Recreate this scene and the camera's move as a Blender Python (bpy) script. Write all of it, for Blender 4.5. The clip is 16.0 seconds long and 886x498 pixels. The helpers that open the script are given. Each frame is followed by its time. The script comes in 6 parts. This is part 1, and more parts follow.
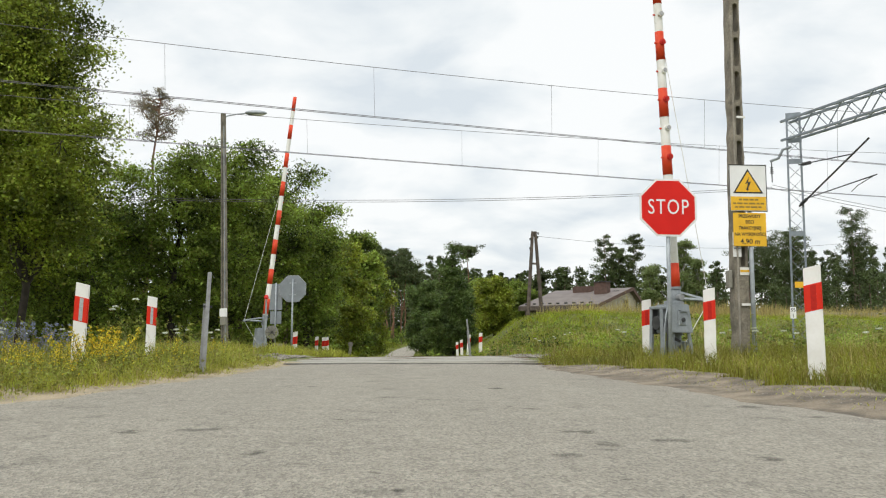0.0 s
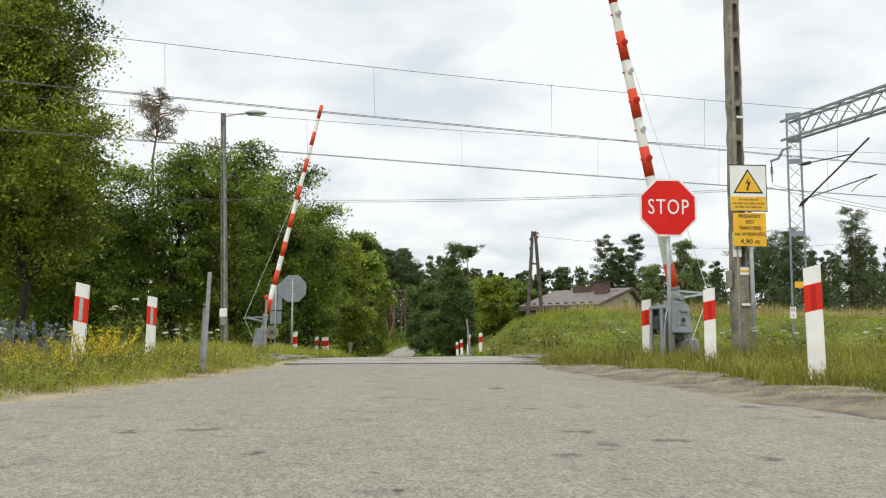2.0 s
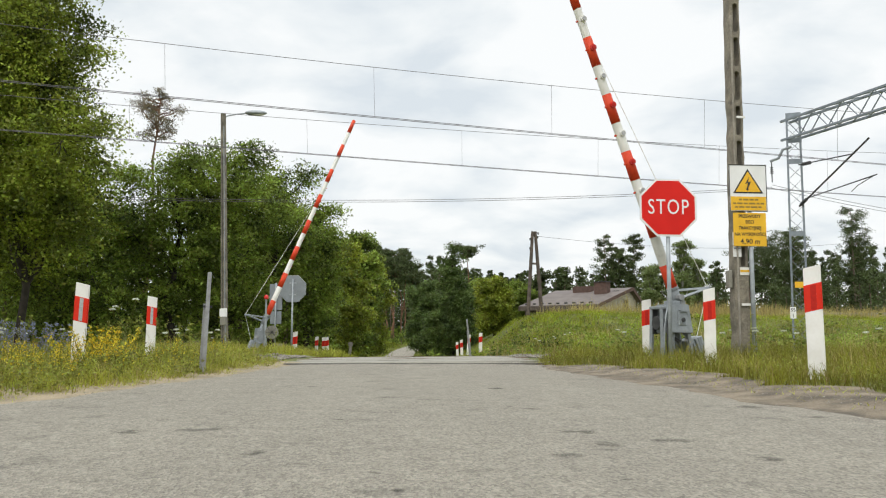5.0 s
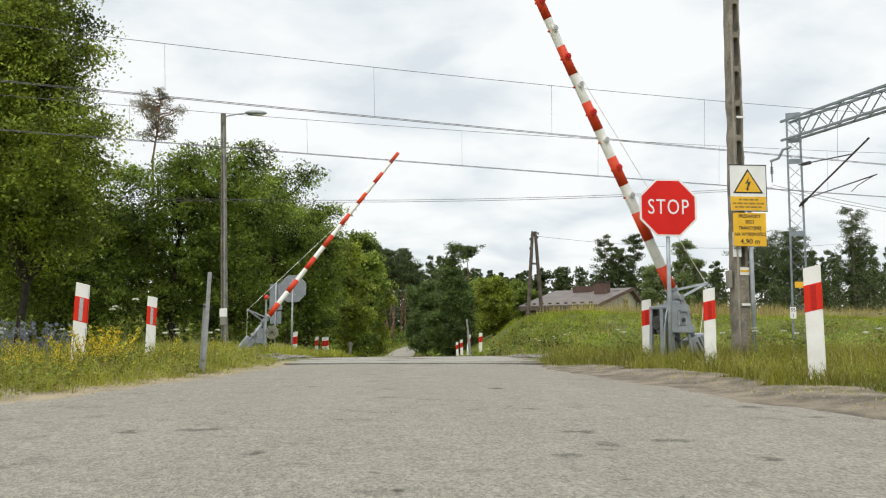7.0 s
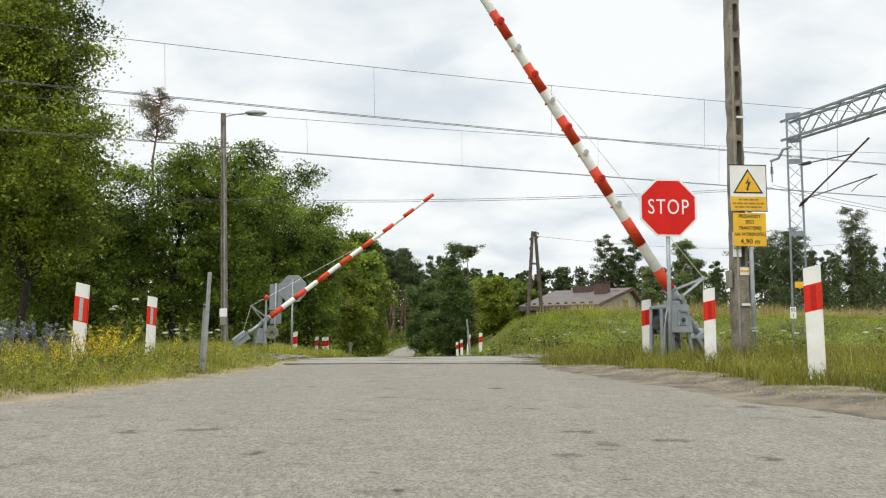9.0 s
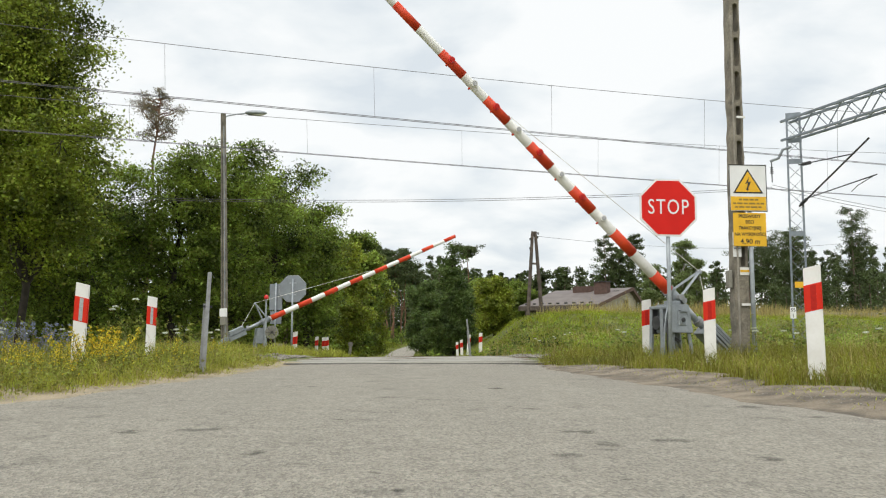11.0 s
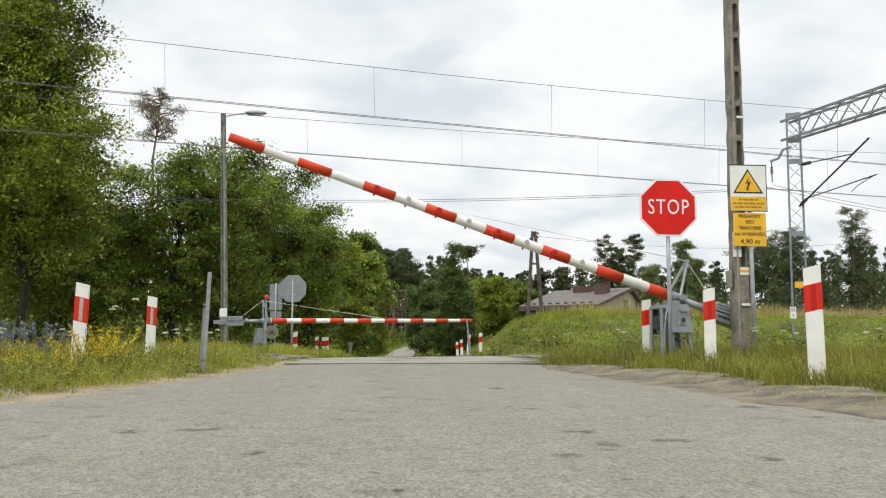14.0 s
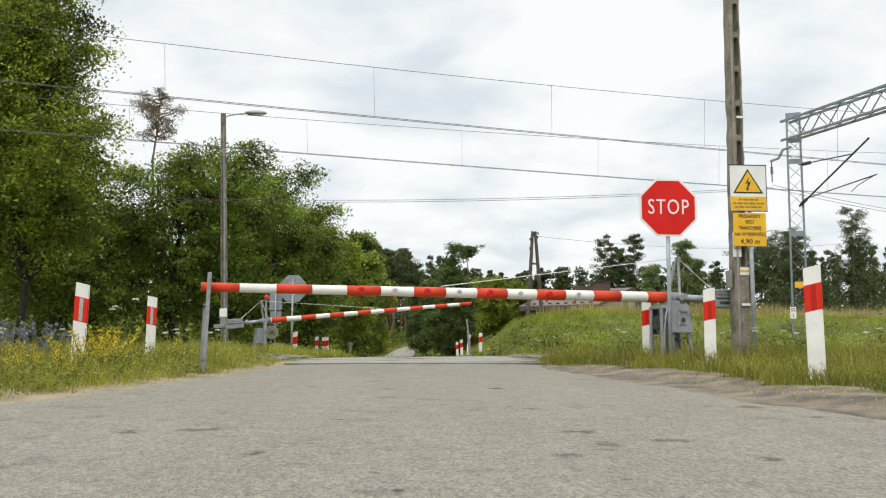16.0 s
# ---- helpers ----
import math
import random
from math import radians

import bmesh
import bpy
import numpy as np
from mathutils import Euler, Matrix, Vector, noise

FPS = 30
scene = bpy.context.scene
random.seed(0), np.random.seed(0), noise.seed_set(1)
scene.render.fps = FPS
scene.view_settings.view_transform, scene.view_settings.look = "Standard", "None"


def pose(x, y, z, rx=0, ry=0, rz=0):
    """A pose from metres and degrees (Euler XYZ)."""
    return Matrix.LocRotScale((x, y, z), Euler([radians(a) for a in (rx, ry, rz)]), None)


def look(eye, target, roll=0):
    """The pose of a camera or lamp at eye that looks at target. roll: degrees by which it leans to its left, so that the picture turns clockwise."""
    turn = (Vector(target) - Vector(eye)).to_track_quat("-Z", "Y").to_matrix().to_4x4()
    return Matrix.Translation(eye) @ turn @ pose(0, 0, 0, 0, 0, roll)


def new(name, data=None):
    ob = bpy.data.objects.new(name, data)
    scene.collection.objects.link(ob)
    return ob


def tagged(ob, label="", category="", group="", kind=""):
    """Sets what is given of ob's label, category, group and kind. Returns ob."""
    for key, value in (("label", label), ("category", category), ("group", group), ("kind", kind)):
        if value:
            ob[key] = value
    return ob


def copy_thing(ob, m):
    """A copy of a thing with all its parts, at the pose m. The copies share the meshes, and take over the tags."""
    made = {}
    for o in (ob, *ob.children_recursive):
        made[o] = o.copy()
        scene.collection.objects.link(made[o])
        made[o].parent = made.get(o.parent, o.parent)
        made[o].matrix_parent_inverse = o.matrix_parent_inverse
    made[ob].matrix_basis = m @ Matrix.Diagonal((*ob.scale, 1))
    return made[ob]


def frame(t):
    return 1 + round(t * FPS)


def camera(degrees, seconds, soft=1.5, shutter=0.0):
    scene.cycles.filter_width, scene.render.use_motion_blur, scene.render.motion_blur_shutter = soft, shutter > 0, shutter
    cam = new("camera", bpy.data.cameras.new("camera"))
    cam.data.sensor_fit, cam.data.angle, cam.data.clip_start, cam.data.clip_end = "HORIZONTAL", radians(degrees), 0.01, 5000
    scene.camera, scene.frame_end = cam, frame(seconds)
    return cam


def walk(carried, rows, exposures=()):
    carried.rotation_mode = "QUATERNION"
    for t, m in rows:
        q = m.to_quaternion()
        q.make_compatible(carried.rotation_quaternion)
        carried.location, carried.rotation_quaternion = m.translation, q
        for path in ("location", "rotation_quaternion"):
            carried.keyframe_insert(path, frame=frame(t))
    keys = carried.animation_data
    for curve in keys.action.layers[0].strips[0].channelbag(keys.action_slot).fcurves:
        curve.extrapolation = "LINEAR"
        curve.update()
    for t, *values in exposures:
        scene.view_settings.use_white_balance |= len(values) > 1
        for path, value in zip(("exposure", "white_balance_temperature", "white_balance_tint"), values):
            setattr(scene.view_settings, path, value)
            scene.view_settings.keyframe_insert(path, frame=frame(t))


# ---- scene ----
cam = camera(2 * math.degrees(math.atan(784 / 1400)), 16.0, 1.15)
EYE = pose(0, 0, 0.55, 90 + 6.28, 0, 0)
walk(cam, [(0, EYE), (16, EYE)])

# ---- world and light: a bright overcast sky ----
world = bpy.data.worlds.new("overcast")
scene.world = world
world.use_nodes = True
wn, wl = world.node_tree.nodes, world.node_tree.links
wn.clear()
out = wn.new("ShaderNodeOutputWorld")
bg = wn.new("ShaderNodeBackground")
sky = wn.new("ShaderNodeTexSky")
sky.sky_type, sky.sun_disc = "NISHITA", False
sky.sun_elevation, sky.sun_rotation = radians(52), radians(200)
sky.dust_density, sky.air_density = 4.0, 1.2
co = wn.new("ShaderNodeTexCoord")
sep = wn.new("ShaderNodeSeparateXYZ")
wl.new(co.outputs["Generated"], sep.inputs[0])
# flatten the dome so that clouds shrink towards the horizon
lift = wn.new("ShaderNodeMath")
lift.operation, lift.inputs[1].default_value = "ADD", 0.30
wl.new(sep.outputs["Z"], lift.inputs[0])
flat = wn.new("ShaderNodeVectorMath")
flat.operation = "DIVIDE"
wl.new(co.outputs["Generated"], flat.inputs[0])
wl.new(lift.outputs[0], flat.inputs[1])
mapn = wn.new("ShaderNodeMapping")
mapn.inputs["Scale"].default_value = (1.0, 1.1, 1.0)
mapn.inputs["Location"].default_value = (2.3, 0.6, 0)
wl.new(flat.outputs[0], mapn.inputs[0])
cl = wn.new("ShaderNodeTexNoise")
cl.inputs["Scale"].default_value, cl.inputs["Detail"].default_value = 3.1, 8
cl.inputs["Roughness"].default_value, cl.inputs["Distortion"].default_value = 0.5, 0.2
wl.new(mapn.outputs[0], cl.inputs["Vector"])
ramp = wn.new("ShaderNodeValToRGB")
ramp.color_ramp.elements[0].position, ramp.color_ramp.elements[0].color = 0.34, (0.76, 0.825, 0.875, 1)
ramp.color_ramp.elements[1].position, ramp.color_ramp.elements[1].color = 0.56, (1.02, 1.04, 1.04, 1)
mid = ramp.color_ramp.elements.new(0.45)
mid.color = (0.90, 0.945, 0.965, 1)
wl.new(cl.outputs["Fac"], ramp.inputs[0])
skys = wn.new("ShaderNodeVectorMath")
skys.operation = "SCALE"
skys.inputs["Scale"].default_value = 0.1
wl.new(sky.outputs[0], skys.inputs[0])
mixw = wn.new("ShaderNodeMixRGB")
mixw.inputs[0].default_value = 0.93
wl.new(skys.outputs[0], mixw.inputs[1])
wl.new(ramp.outputs[0], mixw.inputs[2])
# an overcast sky is brighter towards the zenith
zen = wn.new("ShaderNodeMapRange")
zen.inputs["From Min"].default_value, zen.inputs["From Max"].default_value = 0.45, 1.0
zen.inputs["To Min"].default_value, zen.inputs["To Max"].default_value = 1.0, 2.5
wl.new(sep.outputs["Z"], zen.inputs["Value"])
wl.new(mixw.outputs[0], bg.inputs["Color"])
wl.new(zen.outputs[0], bg.inputs["Strength"])
wl.new(bg.outputs[0], out.inputs["Surface"])

sun_data = bpy.data.lights.new("sun", "SUN")
sun_data.energy, sun_data.angle, sun_data.color = 1.1, radians(25), (1.0, 0.96, 0.9)
sun = new("sun", sun_data)
sun.matrix_world = look((-8, -14, 22), (0, 6, 0))
scene.view_settings.exposure = 0.0


# ---- materials ----
def mat(name, base, dark, scale=8.0, rough=0.7, metal=0.0, bump=0.0, fine=60.0, fine_mix=0.25, rand=0.0, trans=0.0, coords="Object", stain=None, island=0.0, spec=0.5):
    """Two scales of noise between two colours, with relief; rand: spread of brightness from object to object."""
    m = bpy.data.materials.new(name)
    m.use_nodes = True
    n, l = m.node_tree.nodes, m.node_tree.links
    b = n["Principled BSDF"]
    b.inputs["Metallic"].default_value = metal
    b.inputs["Specular IOR Level"].default_value = spec
    tc = n.new("ShaderNodeTexCoord")
    n1 = n.new("ShaderNodeTexNoise")
    n1.inputs["Scale"].default_value, n1.inputs["Detail"].default_value = scale, 5
    n2 = n.new("ShaderNodeTexNoise")
    n2.inputs["Scale"].default_value, n2.inputs["Detail"].default_value = fine, 4
    for k in (n1, n2):
        l.new(tc.outputs[coords], k.inputs["Vector"])
    r1 = n.new("ShaderNodeValToRGB")
    r1.color_ramp.elements[0].position, r1.color_ramp.elements[0].color = 0.36, (*dark, 1)
    r1.color_ramp.elements[1].position, r1.color_ramp.elements[1].color = 0.64, (*base, 1)
    l.new(n1.outputs["Fac"], r1.inputs[0])
    mx = n.new("ShaderNodeMixRGB")
    mx.blend_type = "OVERLAY"
    mx.inputs[0].default_value = fine_mix
    l.new(r1.outputs[0], mx.inputs[1])
    l.new(n2.outputs["Fac"], mx.inputs[2])
    colour = mx.outputs[0]
    if stain:
        n3 = n.new("ShaderNodeTexNoise")
        n3.inputs["Scale"].default_value, n3.inputs["Detail"].default_value = stain[1], 6
        l.new(tc.outputs[coords], n3.inputs["Vector"])
        r3 = n.new("ShaderNodeValToRGB")
        r3.color_ramp.elements[0].position, r3.color_ramp.elements[0].color = stain[2], (0, 0, 0, 1)
        r3.color_ramp.elements[1].position, r3.color_ramp.elements[1].color = stain[2] + 0.12, (1, 1, 1, 1)
        l.new(n3.outputs["Fac"], r3.inputs[0])
        m3 = n.new("ShaderNodeMixRGB")
        l.new(r3.outputs[0], m3.inputs[0])
        l.new(colour, m3.inputs[1])
        m3.inputs[2].default_value = (*stain[0], 1)
        colour = m3.outputs[0]
    if rand or island:
        hs = n.new("ShaderNodeHueSaturation")
        mr = n.new("ShaderNodeMapRange")
        if rand:
            src = n.new("ShaderNodeObjectInfo").outputs["Random"]
            d = rand
        else:
            src = n.new("ShaderNodeNewGeometry").outputs["Random Per Island"]
            d = island
            mh = n.new("ShaderNodeMapRange")
            mh.inputs["To Min"].default_value, mh.inputs["To Max"].default_value = 0.48, 0.52
            l.new(src, mh.inputs["Value"])
            l.new(mh.outputs[0], hs.inputs["Hue"])
        mr.inputs["To Min"].default_value, mr.inputs["To Max"].default_value = 1 - d, 1 + d
        l.new(src, mr.inputs["Value"])
        l.new(mr.outputs[0], hs.inputs["Value"])
        l.new(colour, hs.inputs["Color"])
        colour = hs.outputs[0]
    l.new(colour, b.inputs["Base Color"])
    rr = n.new("ShaderNodeMapRange")
    rr.inputs["To Min"].default_value, rr.inputs["To Max"].default_value = max(rough - 0.12, 0.05), min(rough + 0.12, 1)
    l.new(n2.outputs["Fac"], rr.inputs["Value"])
    l.new(rr.outputs[0], b.inputs["Roughness"])
    if bump:
        bp = n.new("ShaderNodeBump")
        bp.inputs["Strength"].default_value, bp.inputs["Distance"].default_value = bump, 0.02
        l.new(n2.outputs["Fac"], bp.inputs["Height"])
        l.new(bp.outputs[0], b.inputs["Normal"])
    if trans:
        tr = n.new("ShaderNodeBsdfTranslucent")
        l.new(colour, tr.inputs["Color"])
        ms = n.new("ShaderNodeMixShader")
        ms.inputs[0].default_value = trans
        l.new(b.outputs[0], ms.inputs[1])
        l.new(tr.outputs[0], ms.inputs[2])
        l.new(ms.outputs[0], n["Material Output"].inputs["Surface"])
        b.inputs["Specular IOR Level"].default_value = 0.3
    return m


def asphalt(name, base):
    """Worn asphalt: pale stones of the aggregate in darker binder, with blotches, tracks and stains of several sizes."""
    m = bpy.data.materials.new(name)
    m.use_nodes = True
    n, l = m.node_tree.nodes, m.node_tree.links
    b = n["Principled BSDF"]
    tc = n.new("ShaderNodeTexCoord")

    def tone(kind, scale, lo, hi, detail=4.0, stretch=None):
        t = n.new(kind)
        t.inputs["Scale"].default_value = scale
        src = tc.outputs["Object"]
        if stretch:
            mp = n.new("ShaderNodeMapping")
            mp.inputs["Scale"].default_value = stretch
            l.new(src, mp.inputs[0])
            src = mp.outputs[0]
        l.new(src, t.inputs["Vector"])
        if kind == "ShaderNodeTexNoise":
            t.inputs["Detail"].default_value = detail
            fac, a0, a1 = t.outputs["Fac"], 0.3, 0.7
        else:
            sp = n.new("ShaderNodeSeparateColor")
            l.new(t.outputs["Color"], sp.inputs[0])
            fac, a0, a1 = sp.outputs[0], 0.0, 1.0
        mr = n.new("ShaderNodeMapRange")
        mr.inputs["From Min"].default_value, mr.inputs["From Max"].default_value = a0, a1
        mr.inputs["To Min"].default_value, mr.inputs["To Max"].default_value = lo, hi
        l.new(fac, mr.inputs["Value"])
        return t, mr.outputs[0]

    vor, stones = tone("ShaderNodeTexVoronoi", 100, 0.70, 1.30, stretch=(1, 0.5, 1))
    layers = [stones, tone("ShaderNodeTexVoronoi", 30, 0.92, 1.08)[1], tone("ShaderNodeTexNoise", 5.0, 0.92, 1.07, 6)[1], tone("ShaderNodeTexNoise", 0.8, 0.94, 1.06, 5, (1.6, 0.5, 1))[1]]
    blot = tone("ShaderNodeTexNoise", 2.4, 0.0, 1.0, 6)[1]
    rp = n.new("ShaderNodeValToRGB")
    rp.color_ramp.elements[0].position, rp.color_ramp.elements[0].color = 0.80, (1, 1, 1, 1)
    rp.color_ramp.elements[1].position, rp.color_ramp.elements[1].color = 0.92, (0.80, 0.80, 0.80, 1)
    l.new(blot, rp.inputs[0])
    layers.append(rp.outputs[0])
    cur = None
    for s in layers:
        mx = n.new("ShaderNodeMixRGB")
        mx.blend_type = "MULTIPLY"
        mx.inputs[0].default_value = 1.0
        if cur is None:
            mx.inputs[1].default_value = (*base, 1)
        else:
            l.new(cur, mx.inputs[1])
        l.new(s, mx.inputs[2])
        cur = mx.outputs[0]
    l.new(cur, b.inputs["Base Color"])
    b.inputs["Roughness"].default_value = 0.88
    bp = n.new("ShaderNodeBump")
    bp.inputs["Strength"].default_value, bp.inputs["Distance"].default_value = 0.9, 0.016
    l.new(vor.outputs["Distance"], bp.inputs["Height"])
    l.new(bp.outputs[0], b.inputs["Normal"])
    return m


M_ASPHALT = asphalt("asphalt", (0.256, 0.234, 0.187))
M_PATCH = asphalt("worn asphalt", (0.150, 0.138, 0.115))
# the worn top layer thins out towards the rim of a patch
pn, pl = M_PATCH.node_tree.nodes, M_PATCH.node_tree.links
ptc, psub, plen, pno, pad, prg = pn.new("ShaderNodeTexCoord"), pn.new("ShaderNodeVectorMath"), pn.new("ShaderNodeVectorMath"), pn.new("ShaderNodeTexNoise"), pn.new("ShaderNodeMath"), pn.new("ShaderNodeMapRange")
psub.operation, plen.operation, pad.operation = "SUBTRACT", "LENGTH", "ADD"
psub.inputs[1].default_value = (0.5, 0.5, 0.5)
pno.inputs["Scale"].default_value, pno.inputs["Detail"].default_value = 14, 5
pl.new(ptc.outputs["Generated"], psub.inputs[0])
pl.new(psub.outputs[0], plen.inputs[0])
pl.new(ptc.outputs["Object"], pno.inputs["Vector"])
pl.new(plen.outputs["Value"], pad.inputs[0])
pl.new(pno.outputs["Fac"], pad.inputs[1])
prg.inputs["From Min"].default_value, prg.inputs["From Max"].default_value = 0.52, 0.90
prg.inputs["To Min"].default_value, prg.inputs["To Max"].default_value = 0.6, 0.0
pl.new(pad.outputs[0], prg.inputs["Value"])
pl.new(prg.outputs[0], pn["Principled BSDF"].inputs["Alpha"])
M_SLAB = mat("crossing slab", (0.29, 0.275, 0.23), (0.22, 0.21, 0.175), 1.2, 0.9, bump=0.3, fine=50, fine_mix=0.4, rand=0.06)
M_SOIL = mat("sandy soil", (0.23, 0.186, 0.128), (0.09, 0.072, 0.05), 3.0, 0.95, bump=1.0, fine=45, fine_mix=0.5)
M_SAND = mat("pale sand", (0.34, 0.275, 0.18), (0.22, 0.18, 0.115), 2.5, 0.95, bump=1.0, fine=50, fine_mix=0.5)
M_TURF = mat("turf", (0.13, 0.145, 0.026), (0.075, 0.082, 0.017), 0.7, 0.95, bump=0.8, fine=18, fine_mix=0.5)
M_BALLAST = mat("ballast", (0.30, 0.27, 0.24), (0.17, 0.15, 0.13), 9, 0.95, bump=1.0, fine=30, fine_mix=0.6)
M_GRAVEL = mat("gravel", (0.26, 0.235, 0.195), (0.15, 0.135, 0.11), 30, 0.95, island=0.25)
M_RAIL = mat("rail steel", (0.30, 0.22, 0.17), (0.18, 0.12, 0.09), 6, 0.5, 0.7)
M_WHITE = mat("white paint", (0.80, 0.79, 0.75), (0.72, 0.70, 0.65), 5, 0.45, fine=40, fine_mix=0.12, stain=((0.52, 0.49, 0.43), 9, 0.68))
M_RED = mat("red paint", (0.66, 0.03, 0.012), (0.58, 0.026, 0.011), 5, 0.5, spec=0.2, fine=40, fine_mix=0.12)
M_ARMRED = mat("arm red", (0.64, 0.06, 0.016), (0.54, 0.045, 0.014), 4, 0.5, spec=0.25, fine=30, fine_mix=0.15, stain=((0.40, 0.06, 0.04), 6, 0.66))
M_ARMWHITE = mat("arm white", (0.80, 0.79, 0.74), (0.68, 0.67, 0.62), 3, 0.4, fine=30, fine_mix=0.15, stain=((0.52, 0.5, 0.45), 7, 0.66))
M_REFLRED = mat("red reflector", (0.66, 0.03, 0.02), (0.55, 0.025, 0.02), 20, 0.2)
M_DARKRED = mat("dark red foil", (0.46, 0.018, 0.01), (0.40, 0.015, 0.009), 20, 0.4, spec=0.2)
M_REFLGREY = mat("grey reflector", (0.42, 0.42, 0.42), (0.34, 0.34, 0.34), 20, 0.3)
M_GALV = mat("galvanised steel", (0.37, 0.40, 0.415), (0.28, 0.305, 0.32), 7, 0.5, 0.3, fine=50, fine_mix=0.2)
M_GREYPAINT = mat("grey paint", (0.27, 0.295, 0.305), (0.20, 0.22, 0.23), 5, 0.55, 0.05, fine=40, fine_mix=0.25, stain=((0.22, 0.19, 0.16), 8, 0.68))
M_TAR = mat("old tar", (0.11, 0.10, 0.085), (0.07, 0.065, 0.055), 5, 0.85, fine=40, fine_mix=0.4)
M_MAST = mat("mast steel", (0.25, 0.285, 0.315), (0.19, 0.215, 0.24), 5, 0.5, 0.25, fine=40, fine_mix=0.2)
M_OLDSTEEL = mat("dull weathered steel", (0.31, 0.32, 0.32), (0.22, 0.22, 0.215), 6, 0.6, 0.2, fine=40, fine_mix=0.3, stain=((0.17, 0.12, 0.08), 6, 0.62))
M_DARKSTEEL = mat("dark greasy steel", (0.08, 0.08, 0.08), (0.04, 0.04, 0.04), 10, 0.5, 0.4)
M_SIGNBACK = mat("sign back", (0.24, 0.265, 0.28), (0.20, 0.22, 0.235), 4, 0.5, 0.2)
M_SIGNRED = mat("sign red", (0.66, 0.014, 0.008), (0.60, 0.012, 0.007), 3, 0.55, fine_mix=0.05, spec=0.25)
M_SIGNWHITE = mat("sign white", (0.80, 0.80, 0.78), (0.74, 0.74, 0.72), 4, 0.4, fine_mix=0.08)
M_YELLOW = mat("sign yellow", (0.80, 0.46, 0.015), (0.74, 0.41, 0.012), 5, 0.4, fine_mix=0.06)
M_BLACK = mat("black print", (0.03, 0.025, 0.02), (0.02, 0.018, 0.015), 8, 0.5)
M_PRINT = mat("faded print", (0.30, 0.19, 0.03), (0.24, 0.15, 0.02), 8, 0.5)
M_CONCRETE = mat("weathered concrete", (0.27, 0.24, 0.185), (0.14, 0.125, 0.098), 4, 0.9, bump=0.7, fine=35, fine_mix=0.55, stain=((0.10, 0.09, 0.07), 3.5, 0.60))
M_CONCRETE2 = mat("old concrete", (0.34, 0.31, 0.26), (0.23, 0.21, 0.175), 3, 0.9, bump=0.5, fine=30, fine_mix=0.4)
M_WOOD = mat("grey creosoted wood", (0.12, 0.095, 0.075), (0.06, 0.048, 0.04), 3, 0.9, fine=25, fine_mix=0.4)
M_WIRE = mat("weathered copper wire", (0.13, 0.12, 0.125), (0.09, 0.085, 0.085), 5, 0.7, 0.0)
M_ROOF = mat("brown roof sheet", (0.155, 0.13, 0.115), (0.115, 0.095, 0.085), 1.2, 0.75, fine=12, fine_mix=0.3)
M_BRICK = mat("cream brick", (0.50, 0.46, 0.37), (0.38, 0.345, 0.27), 1.5, 0.9, rand=0.12)
M_MORTAR = mat("mortar", (0.30, 0.28, 0.24), (0.24, 0.22, 0.19), 5, 0.95)
M_CHIMNEY = mat("red brick", (0.12, 0.07, 0.055), (0.08, 0.05, 0.04), 4, 0.9)
M_GLASS = mat("dark window glass", (0.02, 0.022, 0.025), (0.015, 0.016, 0.018), 3, 0.1)
M_BARK = mat("brown bark", (0.045, 0.036, 0.028), (0.022, 0.018, 0.014), 4, 0.95, bump=0.8, fine=20, fine_mix=0.5)
M_PINEBARK = mat("pine bark", (0.25, 0.135, 0.075), (0.13, 0.07, 0.042), 1.5, 0.95, fine=10, fine_mix=0.5)
M_PINEGREY = mat("grey pine bark", (0.22, 0.16, 0.12), (0.12, 0.09, 0.07), 2, 0.95, fine=10, fine_mix=0.5)
M_BIRCHBARK = mat("birch bark", (0.5, 0.48, 0.44), (0.12, 0.11, 0.1), 3, 0.9)


def leaf_mat(name, base, dark, trans=0.4, island=0.5):
    return mat(name, base, dark, 0.8, 0.55, fine=3.0, fine_mix=0.35, trans=trans, island=island, coords="Object")


# the low dark tones of A and B stand in for shade between leaf clumps
M_LEAF_A = leaf_mat("leaf mid green", (0.33, 0.39, 0.043), (0.048, 0.066, 0.011))
M_LEAF_B = leaf_mat("leaf dark green", (0.31, 0.40, 0.06), (0.052, 0.076, 0.015))
M_LEAF_C = leaf_mat("leaf bright green", (0.30, 0.34, 0.035), (0.12, 0.15, 0.02))
M_LEAF_D = leaf_mat("leaf deep green", (0.155, 0.215, 0.055), (0.06, 0.09, 0.028))
M_NEEDLE = leaf_mat("pine needles", (0.105, 0.135, 0.045), (0.06, 0.08, 0.03), 0.35)
M_NEEDLE_DRY = leaf_mat("thin pine needles", (0.22, 0.17, 0.10), (0.13, 0.12, 0.065), 0.3)
M_BIRCH = leaf_mat("birch leaf", (0.24, 0.29, 0.11), (0.16, 0.2, 0.07), 0.45)
M_GRASS = leaf_mat("grass blades", (0.41, 0.41, 0.055), (0.26, 0.275, 0.04), 0.45, 0.45)
# darker and more olive than M_GRASS, for the right verge
M_GRASSOLIVE = leaf_mat("olive grass blades", (0.265, 0.255, 0.032), (0.135, 0.135, 0.02), 0.45, 0.45)
M_GRASSDRY = leaf_mat("dry grass", (0.42, 0.34, 0.13), (0.32, 0.26, 0.09), 0.35, 0.35)
M_GRASSHILL = leaf_mat("lush grass", (0.31, 0.37, 0.026), (0.16, 0.175, 0.02), 0.45, 0.45)
M_STEM = leaf_mat("weed stems", (0.30, 0.32, 0.055), (0.18, 0.20, 0.038), 0.45)
